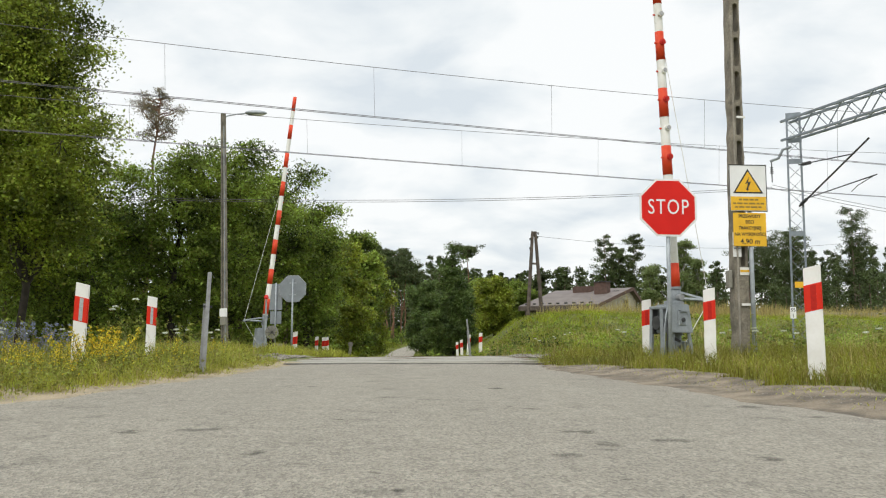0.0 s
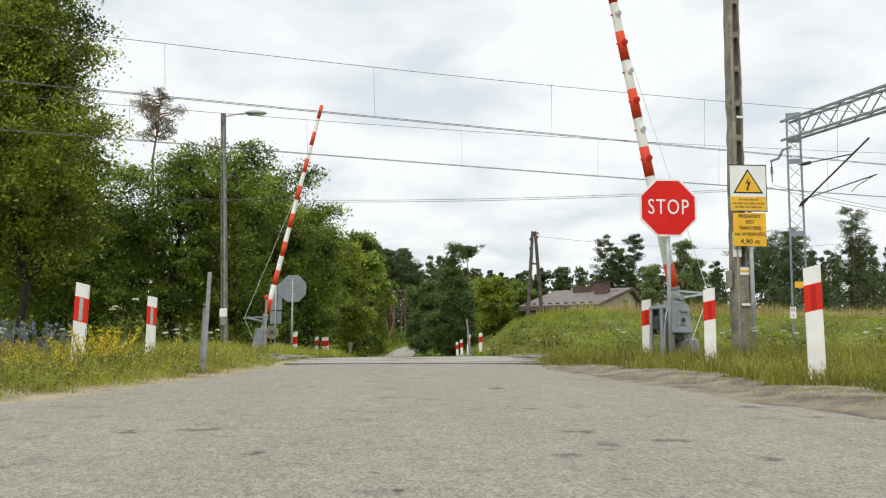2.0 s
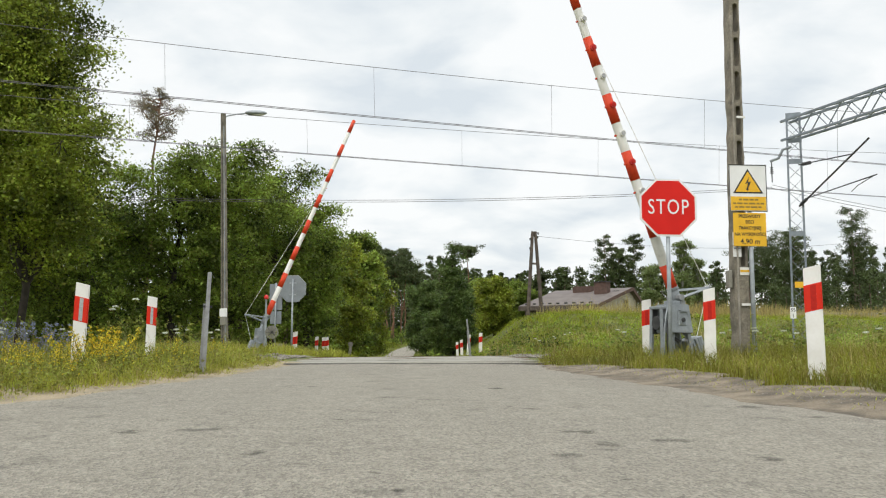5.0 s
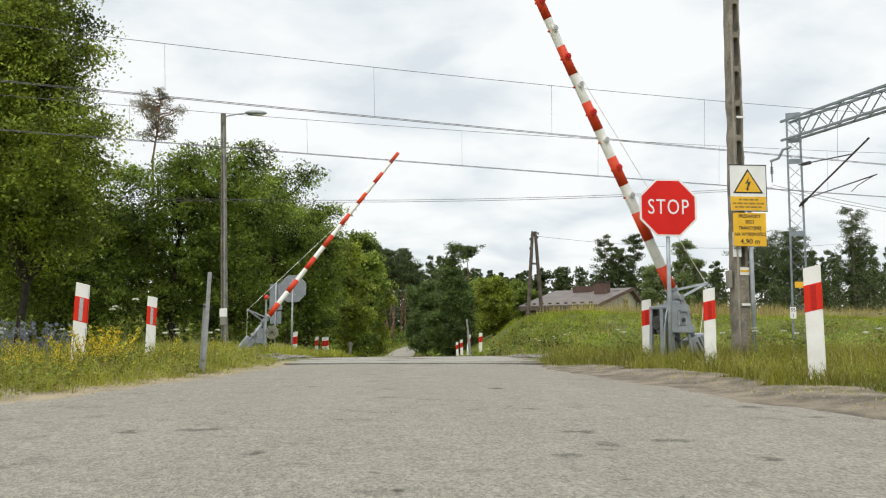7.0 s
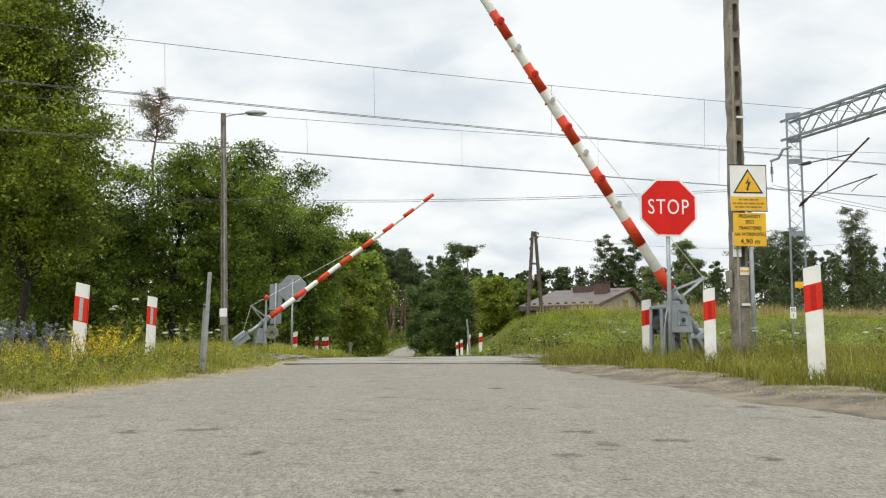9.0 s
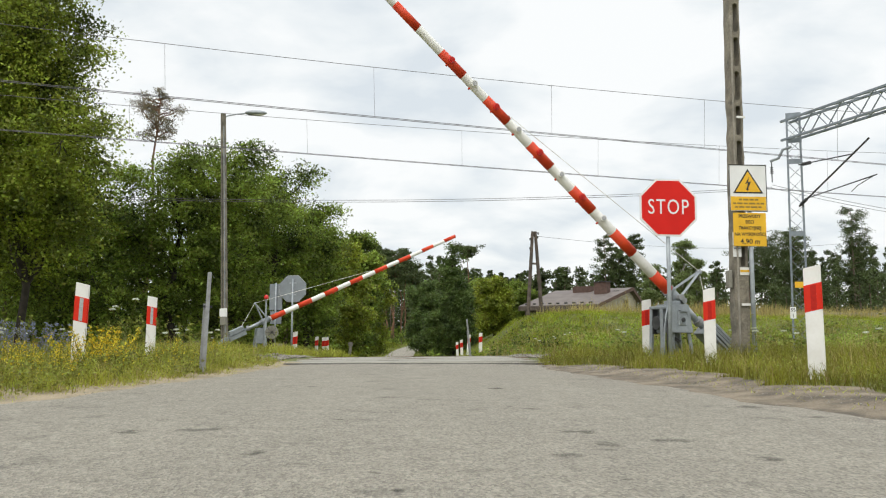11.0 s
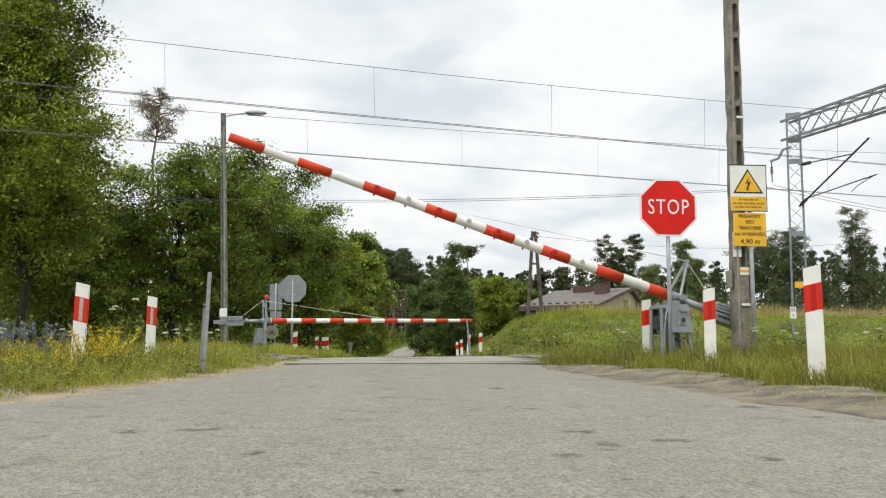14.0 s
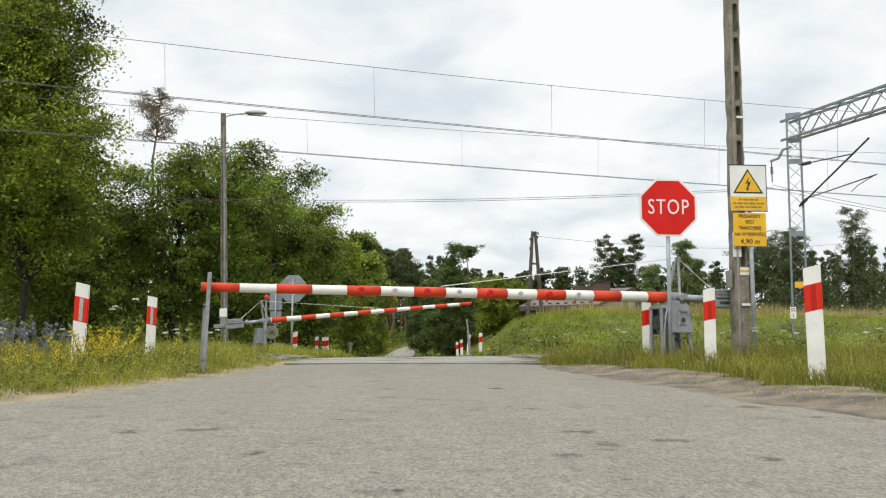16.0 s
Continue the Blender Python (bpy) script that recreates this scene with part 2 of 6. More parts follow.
M_FLOWER_Y = leaf_mat("yellow petals", (0.70, 0.56, 0.03), (0.60, 0.46, 0.02), 0.3, 0.15)
M_FLOWER_B = leaf_mat("violet blue petals", (0.24, 0.26, 0.36), (0.17, 0.19, 0.27), 0.3, 0.2)
M_FLOWER_W = leaf_mat("white umbel petals", (0.70, 0.71, 0.62), (0.55, 0.57, 0.46), 0.3, 0.1)


# ---- mesh helpers ----
def thing(name, m, label, category, group="", kind=""):
    ob = new(name)
    ob.empty_display_size = 0.2
    ob.matrix_basis = m
    return tagged(ob, label, category, group, kind)


def from_bm(name, bm, material, smooth=False):
    me = bpy.data.meshes.new(name)
    bm.normal_update()
    bm.to_mesh(me)
    bm.free()
    if smooth:
        me.polygons.foreach_set("use_smooth", [True] * len(me.polygons))
    me.materials.append(material)
    return me


def part(name, bm, material, parent, label="", m=None, smooth=False):
    ob = new(name, from_bm(name, bm, material, smooth))
    ob.parent = parent
    if m is not None:
        ob.matrix_basis = m
    return tagged(ob, label)


def solo(name, bm, material, label, category, m=None, group="", kind="", smooth=False):
    ob = new(name, from_bm(name, bm, material, smooth))
    if m is not None:
        ob.matrix_basis = m
    return tagged(ob, label, category, group, kind)


def box(bm, x0, x1, y0, y1, z0, z1, bevel=0.0, m=None):
    mm = Matrix.Translation(((x0 + x1) / 2, (y0 + y1) / 2, (z0 + z1) / 2)) @ Matrix.Diagonal((x1 - x0, y1 - y0, z1 - z0, 1))
    r = bmesh.ops.create_cube(bm, size=1, matrix=(m @ mm) if m is not None else mm)
    if bevel:
        es = list({e for v in r["verts"] for e in v.link_edges})
        bmesh.ops.bevel(bm, geom=es, offset=bevel, segments=2, affect="EDGES", profile=0.5)
    return bm


def boxes(*items, bevel=0.0):
    bm = bmesh.new()
    for it in items:
        box(bm, *it, bevel=bevel)
    return bm


def tube(bm, pts, radii, seg=8, cap=True):
    """A round tube through points, with a radius at each."""
    pts = [Vector(p) for p in pts]
    if isinstance(radii, (int, float)):
        radii = [radii] * len(pts)
    rings, side = [], None
    for i, p in enumerate(pts):
        d = (pts[min(i + 1, len(pts) - 1)] - pts[max(i - 1, 0)]).normalized()
        if side is None:
            side = d.orthogonal().normalized()
        else:
            side = (side - d * side.dot(d)).normalized()
        other = d.cross(side)
        rings.append([bm.verts.new(p + (side * math.cos(2 * math.pi * k / seg) + other * math.sin(2 * math.pi * k / seg)) * radii[i]) for k in range(seg)])
    for a, b in zip(rings, rings[1:]):
        for k in range(seg):
            bm.faces.new((a[k], a[(k + 1) % seg], b[(k + 1) % seg], b[k]))
    if cap:
        bm.faces.new(rings[0][::-1])
        bm.faces.new(rings[-1])
    return bm


def bar(bm, a, b, w, t=None):
    """A straight square bar from a to b."""
    a, b = Vector(a), Vector(b)
    m = Matrix.Translation((a + b) / 2) @ (b - a).to_track_quat("Z", "Y").to_matrix().to_4x4()
    return box(bm, -w / 2, w / 2, -(t or w) / 2, (t or w) / 2, -(b - a).length / 2, (b - a).length / 2, m=m)


def disc(bm, c, axis, r, depth, seg=20):
    c, axis = Vector(c), Vector(axis).normalized()
    return tube(bm, [c - axis * depth / 2, c + axis * depth / 2], [r, r], seg)


def plate(bm, outline, y0, y1):
    """A flat plate with an outline in x, z, between two y."""
    a = [bm.verts.new((x, y0, z)) for x, z in outline]
    b = [bm.verts.new((x, y1, z)) for x, z in outline]
    bm.faces.new(a)
    bm.faces.new(b[::-1])
    for i in range(len(a)):
        j = (i + 1) % len(a)
        bm.faces.new((a[j], a[i], b[i], b[j]))
    return bm


def text_mesh(name, body, size, material, parent, m, bold=0.0, align="CENTER", squeeze=1.0, spacing=1.0):
    cu = bpy.data.curves.new(name, "FONT")
    cu.body, cu.size, cu.align_x, cu.align_y, cu.extrude, cu.offset, cu.resolution_u = body, size, align, "CENTER", 0.0015, bold, 3
    cu.space_character = spacing
    tmp = bpy.data.objects.new(name, cu)
    scene.collection.objects.link(tmp)
    dg = bpy.context.evaluated_depsgraph_get()
    me = bpy.data.meshes.new_from_object(tmp.evaluated_get(dg))
    bpy.data.objects.remove(tmp)
    me.materials.clear()
    me.materials.append(material)
    ob = new(name, me)
    ob.parent = parent
    ob.matrix_basis = m @ Matrix.Diagonal((squeeze, 1, 1, 1))
    return ob


def raw_mesh(name, verts, faces_n, material, smooth=False):
    """A mesh of quads or triangles from numpy arrays."""
    verts = np.asarray(verts, dtype=np.float32).reshape(-1, 3)
    faces_n = np.asarray(faces_n, dtype=np.int32)
    k = faces_n.shape[1]
    me = bpy.data.meshes.new(name)
    me.vertices.add(len(verts))
    me.vertices.foreach_set("co", verts.ravel())
    me.loops.add(faces_n.size)
    me.loops.foreach_set("vertex_index", faces_n.ravel())
    me.polygons.add(len(faces_n))
    me.polygons.foreach_set("loop_start", np.arange(0, faces_n.size, k, dtype=np.int32))
    me.update(calc_edges=True)
    me.materials.append(material)
    return me


def leaf_axes(rng, n, size, spread, up):
    nrm = rng.normal(size=(n, 3))
    nrm[:, 2] += up
    nrm /= np.linalg.norm(nrm, axis=1)[:, None]
    a = np.cross(nrm, rng.normal(size=(n, 3)))
    a /= np.linalg.norm(a, axis=1)[:, None] + 1e-9
    b = np.cross(nrm, a)
    s = size * rng.uniform(1 - spread, 1 + spread, (n, 1))
    return nrm, a * s, b * s, s


def leaf_quads(rng, centres, size, spread=0.45, up=0.9):
    """Small pointed leaves, each a folded diamond of two triangles, about given places."""
    n = len(centres)
    nrm, a, b, s = leaf_axes(rng, n, size, spread, up)
    b = b * 0.55
    v = np.stack([centres - a, centres - b + nrm * s * 0.12, centres + a, centres + b + nrm * s * 0.12], axis=1)
    return v.reshape(-1, 3), np.arange(n * 4).reshape(n, 4)


def leaf_tris(rng, centres, size, spread=0.45, up=0.9):
    """The same for far crowns, one triangle a leaf."""
    n = len(centres)
    nrm, a, b, s = leaf_axes(rng, n, size, spread, up)
    v = np.stack([centres - a, centres + a * 0.7 - b * 0.62, centres + a * 0.7 + b * 0.62], axis=1)
    return v.reshape(-1, 3), np.arange(n * 3).reshape(n, 3)


# ---- the lie of the land ----
SKEW = radians(19)
TU = Vector((math.cos(SKEW), math.sin(SKEW), 0))      # along the tracks
TN = Vector((-math.sin(SKEW), math.cos(SKEW), 0))     # across them, away from the near gate


def track_point(u, n, z=0.0):
    return TU * u + TN * n + Vector((0, 0, z))


def sm(a, b, x):
    t = np.clip((np.asarray(x, dtype=float) - a) / (b - a), 0, 1)
    return t * t * (3 - 2 * t)


def road_z(y):
    y = np.asarray(y, dtype=float)
    return np.interp(y, [-50, 4, 8, 12, 15, 16.5, 18, 21, 24, 30, 40, 70, 105, 125, 150, 195, 300], [0, 0, 0.035, 0.06, 0.06, 0.05, 0.03, -0.02, -0.09, -0.3, -0.64, -1.75, -3.0, -3.3, -3.1, -1.55, 0.5])


def road_cx(y):
    y = np.asarray(y, dtype=float)
    return -0.42 - 0.08 * np.clip((y - 9) / 3, 0, 1) - 0.058 * np.clip(y - 15, 0, None) + 5.5 * (np.clip(y - 140, 0, None) / 50) ** 2


def road_hw(y):
    return np.interp(y, [-20, 5, 7.2, 9, 11, 14, 60, 140, 400], [3.5, 3.25, 2.8, 2.52, 2.15, 2.05, 2.3, 2.5, 2.5])


def wob(x, y, s=0.35, seed=0.0):
    return np.sin(x * s * 2.1 + seed) * np.cos(y * s * 1.7 + seed * 2) + 0.5 * np.sin(x * s * 5.3 + y * s * 3.1 + seed)


def land(x, y):
    x, y = np.asarray(x, dtype=float), np.asarray(y, dtype=float)
    cx, hw, rz = road_cx(y), road_hw(y), road_z(y)
    off = x - cx
    n = -math.sin(SKEW) * x + math.cos(SKEW) * y
    verge = 0.12 + 0.03 * wob(x, y, 0.9)
    left = verge + 0.15 * sm(24, 40, y) - 1.9 * sm(50, 130, y)
    drop = sm(43, 60, y) * (1 - sm(5, 11, off))
    hill = verge + sm(23.5, 32.5, n) * (1.33 + 0.13 * wob(x, y, 0.22, 1.0)) * (1 - drop) - 1.2 * sm(60, 120, y) - 1.2 * drop
    bed = sm(13.2, 14.2, n) * (1 - sm(23.2, 24.5, n))
    left = left - 0.2 * bed
    hill = hill - 0.2 * bed
    wl_ = sm(0.0, 7.0, -off - hw - 0.8)
    wr_ = sm(0.0, 2.7, off - hw - 0.35 - 1.2 * sm(30, 38, y))
    base = rz + (verge - 0.06) * sm(0.3, 1.2, np.abs(off) - hw)
    z = np.where(off < 0, base + (left - base) * wl_, base + (hill - base) * wr_)
    z = z - 0.09 * (1 - sm(-0.1, 0.5, np.abs(off) - hw))
    far = sm(220, 600, y)
    return z * (1 - far)


def grid_sheet(name, xs, ys, zf, material, label, category="ground", kind="structure"):
    gx, gy = np.meshgrid(xs, ys)
    v = np.stack([gx, gy, zf(gx, gy)], axis=-1).reshape(-1, 3)
    nx, ny = len(xs), len(ys)
    i = (np.arange(ny - 1)[:, None] * nx + np.arange(nx - 1)[None, :]).ravel()
    f = np.stack([i, i + 1, i + 1 + nx, i + nx], axis=1)
    me = raw_mesh(name, v, f, material)
    me.polygons.foreach_set("use_smooth", [True] * len(me.polygons))
    return tagged(new(name, me), label, category, "", kind)


xs = np.concatenate([np.linspace(-2500, -120, 16), np.linspace(-110, -22, 34), np.arange(-20, 20.01, 0.4), np.linspace(22, 110, 40), np.linspace(120, 2500, 16)])
ys = np.concatenate([np.linspace(-600, -20, 12), np.arange(-15, 60, 0.5), np.arange(60, 230, 3.0), np.linspace(240, 3000, 24)])
grid_sheet("ground", xs, ys, land, M_TURF, "green turf and field sloping beside the road")


def ribbon(name, ys, left, right, cols, z, material, label, category, skirt=0.0):
    """A strip along the road between two edges given as functions of y."""
    t = np.linspace(0, 1, cols)
    gy = np.repeat(np.asarray(ys)[:, None], cols, axis=1)
    gx = left(gy) + (right(gy) - left(gy)) * t[None, :]
    gz = z(gx, gy)
    if skirt:
        gz[:, 0] -= skirt
        gz[:, -1] -= skirt
    v = np.stack([gx, gy, gz], axis=-1).reshape(-1, 3)
    ny = len(ys)
    i = (np.arange(ny - 1)[:, None] * cols + np.arange(cols - 1)[None, :]).ravel()
    f = np.stack([i, i + 1, i + 1 + cols, i + cols], axis=1)
    me = raw_mesh(name, v, f, material)
    me.polygons.foreach_set("use_smooth", [True] * len(me.polygons))
    return tagged(new(name, me), label, category, "", "structure")


def rag(y, s):
    return 0.07 * np.sin(y * 2.3 + s) + 0.05 * np.sin(y * 5.9 + 2 * s) + 0.03 * np.sin(y * 13.7 + s)


def road_top(x, y):
    off = (x - road_cx(y)) / road_hw(y)
    n = -math.sin(SKEW) * x + math.cos(SKEW) * y
    return road_z(y) - 0.04 * sm(14.3, 14.7, n) * (1 - sm(22.8, 23.4, n)) + 0.012 * (1 - off ** 2) + 0.004 * wob(x, y, 1.3)


ry = np.concatenate([np.arange(-14, 30, 0.25), np.arange(30, 245, 2.0)])
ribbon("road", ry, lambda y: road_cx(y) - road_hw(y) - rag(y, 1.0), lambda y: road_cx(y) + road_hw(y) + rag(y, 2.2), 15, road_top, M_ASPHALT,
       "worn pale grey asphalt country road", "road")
sy = np.concatenate([np.arange(-14, 15.2, 0.25)])
for side, a, b in ((-1, 0.25, 0.75), (1, 0.25, 1.05)):
    e0 = lambda y, s=side, a=a: road_cx(y) + s * (road_hw(y) - a)
    e1 = lambda y, s=side, b=b: road_cx(y) + s * (road_hw(y) + b * (1 if s < 0 else (0.35 + 0.65 * (1 - sm(10.5, 14, y)))) + 2.5 * rag(y, 4.0 + s))
    lo, hi = (e1, e0) if side < 0 else (e0, e1)

    def shoulder_z(x, y, s=side):
        d = np.clip((np.abs(x - road_cx(y)) - road_hw(y) + 0.15) / 1.0, 0, 1.5)
        return np.maximum(land(x, y) + 0.02, road_z(y) - 0.016 + 0.05 * d + 0.006 * wob(x, y, 3.0))

    ribbon("shoulder", sy, lo, hi, 9, shoulder_z, M_SAND if side < 0 else M_SOIL, "bare sandy soil along the road edge", "soil")

# worn dark patches in the asphalt
prng = random.Random(5)


def patch(x, y, rx, ry_, ang=0.0):
    bm = bmesh.new()
    ring = []
    for k in range(22):
        a = 2 * math.pi * k / 22
        r = 1 + 0.28 * math.sin(3 * a + x * 7) + 0.14 * math.sin(7 * a + y * 5) + prng.uniform(-0.12, 0.12)
        px_, py_ = x + rx * r * math.cos(a), y + ry_ * r * math.sin(a) + ang * rx * r * math.cos(a)
        ring.append(bm.verts.new((px_, py_, float(road_top(px_, py_)) + 0.003)))
    bm.faces.new(ring)
    return bm


def patch_thing(x, y, rx, ry_, ang=0.0):
    solo("asphalt_patch", patch(x, y, rx, ry_, ang), M_PATCH, "dark worn patch where the asphalt top layer is missing", "road patch", kind="structure")


# ---- railway ----
def deck_z(n):
    return float(np.interp(n, [14, 16.75, 20.75, 23], [0.062, 0.042, -0.02, -0.08]))


def slabs():
    """Concrete crossing panels between and beside the rails."""
    root = thing("crossing_deck", Matrix.Identity(4), "pale concrete panels of the level crossing between the rails", "crossing", kind="structure")
    me = {}
    for n0, n1 in ((14.55, 15.93), (16.07, 17.43), (17.57, 19.93), (20.07, 21.43), (21.57, 22.9)):
        bm = boxes((-0.495, 0.495, -(n1 - n0) / 2, (n1 - n0) / 2, -0.12, 0.0), bevel=0.008)
        me[(n0, n1)] = from_bm("panel", bm, M_SLAB)
    for (n0, n1), data in me.items():
        nc = (n0 + n1) / 2
        uc = nc * math.tan(SKEW) - 0.7
        for k in range(-2, 3):
            ob = new("panel", data)
            ob.parent = root
            ob.matrix_basis = Matrix.Translation(track_point(uc + k * 1.0, nc, deck_z(nc) + 0.004 * ((k * 7) % 3))) @ pose(0, 0, 0, math.degrees(math.atan2(deck_z(n1) - deck_z(n0), n1 - n0)), 0, 19)


slabs()


def rails():
    for nc in (16.75, 20.75):
        tr = thing("railway_track", Matrix.Identity(4), "rusty steel rails of an electrified line on dark ballast", "railway track", "tracks", "structure")
        for d in (-0.75, 0.75):
            bm = bmesh.new()
            prof = [(-0.065, -0.15), (0.065, -0.15), (0.065, -0.135), (0.012, -0.115), (0.012, -0.04), (0.035, -0.03), (0.035, 0), (-0.035, 0), (-0.035, -0.03), (-0.012, -0.04), (-0.012, -0.115), (-0.065, -0.135)]
            ends = []
            for u in (-70, 90):
                ends.append([bm.verts.new(track_point(u, nc + d + a, deck_z(nc) + b)) for a, b in prof])
            for k in range(len(prof)):
                j = (k + 1) % len(prof)
                bm.faces.new((ends[0][k], ends[0][j], ends[1][j], ends[1][k]))
            part("rail", bm, M_RAIL, tr)
        bm = boxes((-1.2, 1.2, -0.12, 0.12, -0.1, 0.0), bevel=0.015)
        data = from_bm("sleeper", bm, M_CONCRETE2)
        for k in range(-22, 40):
            u = 0.65 * k + 0.3
            q = track_point(u, nc)
            if abs(q.x - float(road_cx(q.y))) < 4.2:
                continue
            ob = new("sleeper", data)
            ob.parent = tr
            ob.matrix_basis = Matrix.Translation(track_point(u, nc, deck_z(nc) - 0.14)) @ pose(0, 0, 0, 0, 0, 109)
    rng = np.random.default_rng(3)
    gx, gn = np.meshgrid(np.linspace(-70, 90, 161), np.linspace(13.9, 23.6, 13))
    q = np.stack([gx * math.cos(SKEW) - gn * math.sin(SKEW), gx * math.sin(SKEW) + gn * math.cos(SKEW)], axis=-1)
    onroad = 1 - sm(0.2, 1.2, np.abs(q[..., 0] - road_cx(q[..., 1])) - 3.0)
    edge = np.minimum(gn - 13.9, 23.6 - gn)
    z = -0.17 + 0.05 * rng.uniform(-0.6, 0.6, gx.shape) - 0.25 * (1 - np.clip(edge / 1.2, 0, 1)) - 0.25 * onroad
    v = np.stack([q[..., 0], q[..., 1], z], axis=-1).reshape(-1, 3)
    nx, ny = gx.shape[1], gx.shape[0]
    i = (np.arange(ny - 1)[:, None] * nx + np.arange(nx - 1)[None, :]).ravel()
    tagged(new("ballast", raw_mesh("ballast", v, np.stack([i, i + 1, i + 1 + nx, i + nx], axis=1), M_BALLAST)), "brown grey crushed stone ballast under the tracks", "ballast", "", "stuff")


rails()


# ---- level crossing gates ----
def gate(name, m, pivot_z, label, track_gear, ARM):
    """Local x points along the lowered arm, local y to the road users."""
    g = thing(name, m, label, "barrier", "crossing gates")
    bm = bmesh.new()
    # tapering cabinet of the drive
    for z0, z1, a0, a1 in (((0.45, 0.95, 0.17, 0.14),) if track_gear else ((0.60, 1.06, 0.25, 0.20),)):
        v = [bm.verts.new((sx * a, sy_ * d, z)) for z, a, d in ((z0, a0, 0.20), (z1, a1, 0.17)) for sx, sy_ in ((-1, -1), (1, -1), (1, 1), (-1, 1))]
        for f in ((0, 3, 2, 1), (4, 5, 6, 7), (0, 1, 5, 4), (1, 2, 6, 5), (2, 3, 7, 6), (3, 0, 4, 7)):
            bm.faces.new([v[i] for i in f])
    bmesh.ops.bevel(bm, geom=bm.edges[:], offset=0.012, segments=2, affect="EDGES")
    housing = part("drive_housing", bm, M_GREYPAINT, g, "grey sheet steel drive housing", pose(-0.10 if track_gear else 0.15, 0.12, pivot_z - 1.18))
    if not track_gear:
        hatch = part("hatch", boxes((-0.13, 0.04, 0.19, 0.21, 0.72, 0.94), bevel=0.012), M_GALV, housing)
        part("lock", disc(bmesh.new(), (-0.045, 0.22, 0.81), (0, 1, 0), 0.035, 0.03, 12), M_DARKSTEEL, hatch)
        part("lock_plate", boxes((-0.10, 0.01, 0.205, 0.217, 0.74, 0.87), bevel=0.008), M_GREYPAINT, hatch)
        part("hood", boxes((-0.14, 0.02, 0.20, 0.25, 0.945, 0.962)), M_GREYPAINT, hatch)
        part("drive_motor", disc(bmesh.new(), (0.29, 0.02, 0.76), (1, 0, 0), 0.11, 0.09, 16), M_DARKSTEEL, housing, "black greasy motor drum")
        # dark panel standing in for the shaded inside of the open frame
        part("shade_panel", boxes((0.20, 0.31, -0.16, -0.10, 0.58, 0.98), bevel=0.01), M_DARKSTEEL, housing)
        part("lid", boxes((0.15, 0.33, -0.17, 0.17, 0.98, 1.03), bevel=0.012), M_GREYPAINT, housing)
        for dx in (0.0, 0.05):
            cab = tube(bmesh.new(), [(0.20 + dx * 0.3, 0.17, 1.0), (0.21 + dx, 0.20, 0.90), (0.24 + dx, 0.20, 0.72), (0.25 + dx, 0.19, 0.45), (0.25 + dx, 0.19, 0.2)], 0.013, 6)
            part("cable", cab, M_GALV if dx else M_DARKSTEEL, housing, smooth=True)
        part("top_block", boxes((-0.09, 0.10, -0.10, 0.10, 1.05, 1.12), bevel=0.012), M_GREYPAINT, housing)
    feet = ((-0.15, -0.18), (0.15, 0.18)) if track_gear else ((-0.20, -0.27), (0.10, 0.16), (0.305, 0.32))
    for sx, fx in feet:
        for sy_ in (-1, 1):
            leg = bmesh.new()
            bar(leg, (sx, 0.13 * sy_, 1.0 if sx > 0.3 else 0.62), (fx, 0.16 * sy_, 0.0), 0.05)
            part("leg", leg, M_GREYPAINT, housing)
    if not track_gear:
        brace = bmesh.new()
        bar(brace, (0.10, 0.0, 0.58), (-0.12, 0.0, 0.46), 0.04)
        part("link", brace, M_DARKSTEEL, housing)
        part("base_frame", boxes((0.10, 0.33, 0.10, 0.18, 0.20, 0.30), bevel=0.01), M_GREYPAINT, housing)
    else:
        part("base_frame", boxes((-0.28, 0.42, -0.2, 0.2, 0.16, 0.26), bevel=0.01), M_GREYPAINT, housing)
    part("foundation", boxes((-0.55, 0.55, -0.35, 0.4, -0.5, 0.03), bevel=0.02), M_CONCRETE2, g, "buried concrete block")
    bm = boxes((-0.05, 0.05, -0.10, -0.02, 0.2, pivot_z + 0.03), bevel=0.01)
    part("pivot_post", bm, M_GREYPAINT, g)
    part("axle", disc(bmesh.new(), (0, 0, pivot_z), (0, 1, 0), 0.05, 0.36, 16), M_OLDSTEEL, g)
    if track_gear:
        # hand wheel on the track side
        whl = tube(bmesh.new(), [(0.16, -0.36, pivot_z - 0.37), (0.16, -0.33, pivot_z - 0.37)], 0.215, 28)
        wheel = part("hand_wheel", whl, M_SLAB, g, "pale grey spoked hand wheel")
        for k in range(4):
            a = k * math.pi / 4
            s = bmesh.new()
            bar(s, (0.16 - 0.19 * math.cos(a), -0.365, pivot_z - 0.37 - 0.19 * math.sin(a)), (0.16 + 0.19 * math.cos(a), -0.365, pivot_z - 0.37 + 0.19 * math.sin(a)), 0.012)
            part("spoke", s, M_DARKSTEEL, wheel)
        part("battery_box", boxes((0.22, 0.52, -0.4, -0.1, 0.03, 0.38), bevel=0.015), M_SLAB, g, "pale box")
        # warning lamp on a post
        lp = bmesh.new()
        bar(lp, (-0.02, -0.24, 0.0), (-0.02, -0.24, pivot_z + 0.70), 0.05)
        lamp_post = part("lamp_post", lp, M_GALV, g)
        part("lamp", tube(bmesh.new(), [(-0.02, -0.24, pivot_z + 0.70 + d) for d in (0, 0.03, 0.08, 0.12, 0.14)], [0.06, 0.08, 0.08, 0.055, 0.02], 14), M_REFLRED, lamp_post, "round red warning lamp")

    # the swinging arm
    def rad(l):
        return 0.088 - 0.028 * max(l, 0) / ARM

    ls = [0.16 + (ARM - 0.16) * k / 12 for k in range(13)]
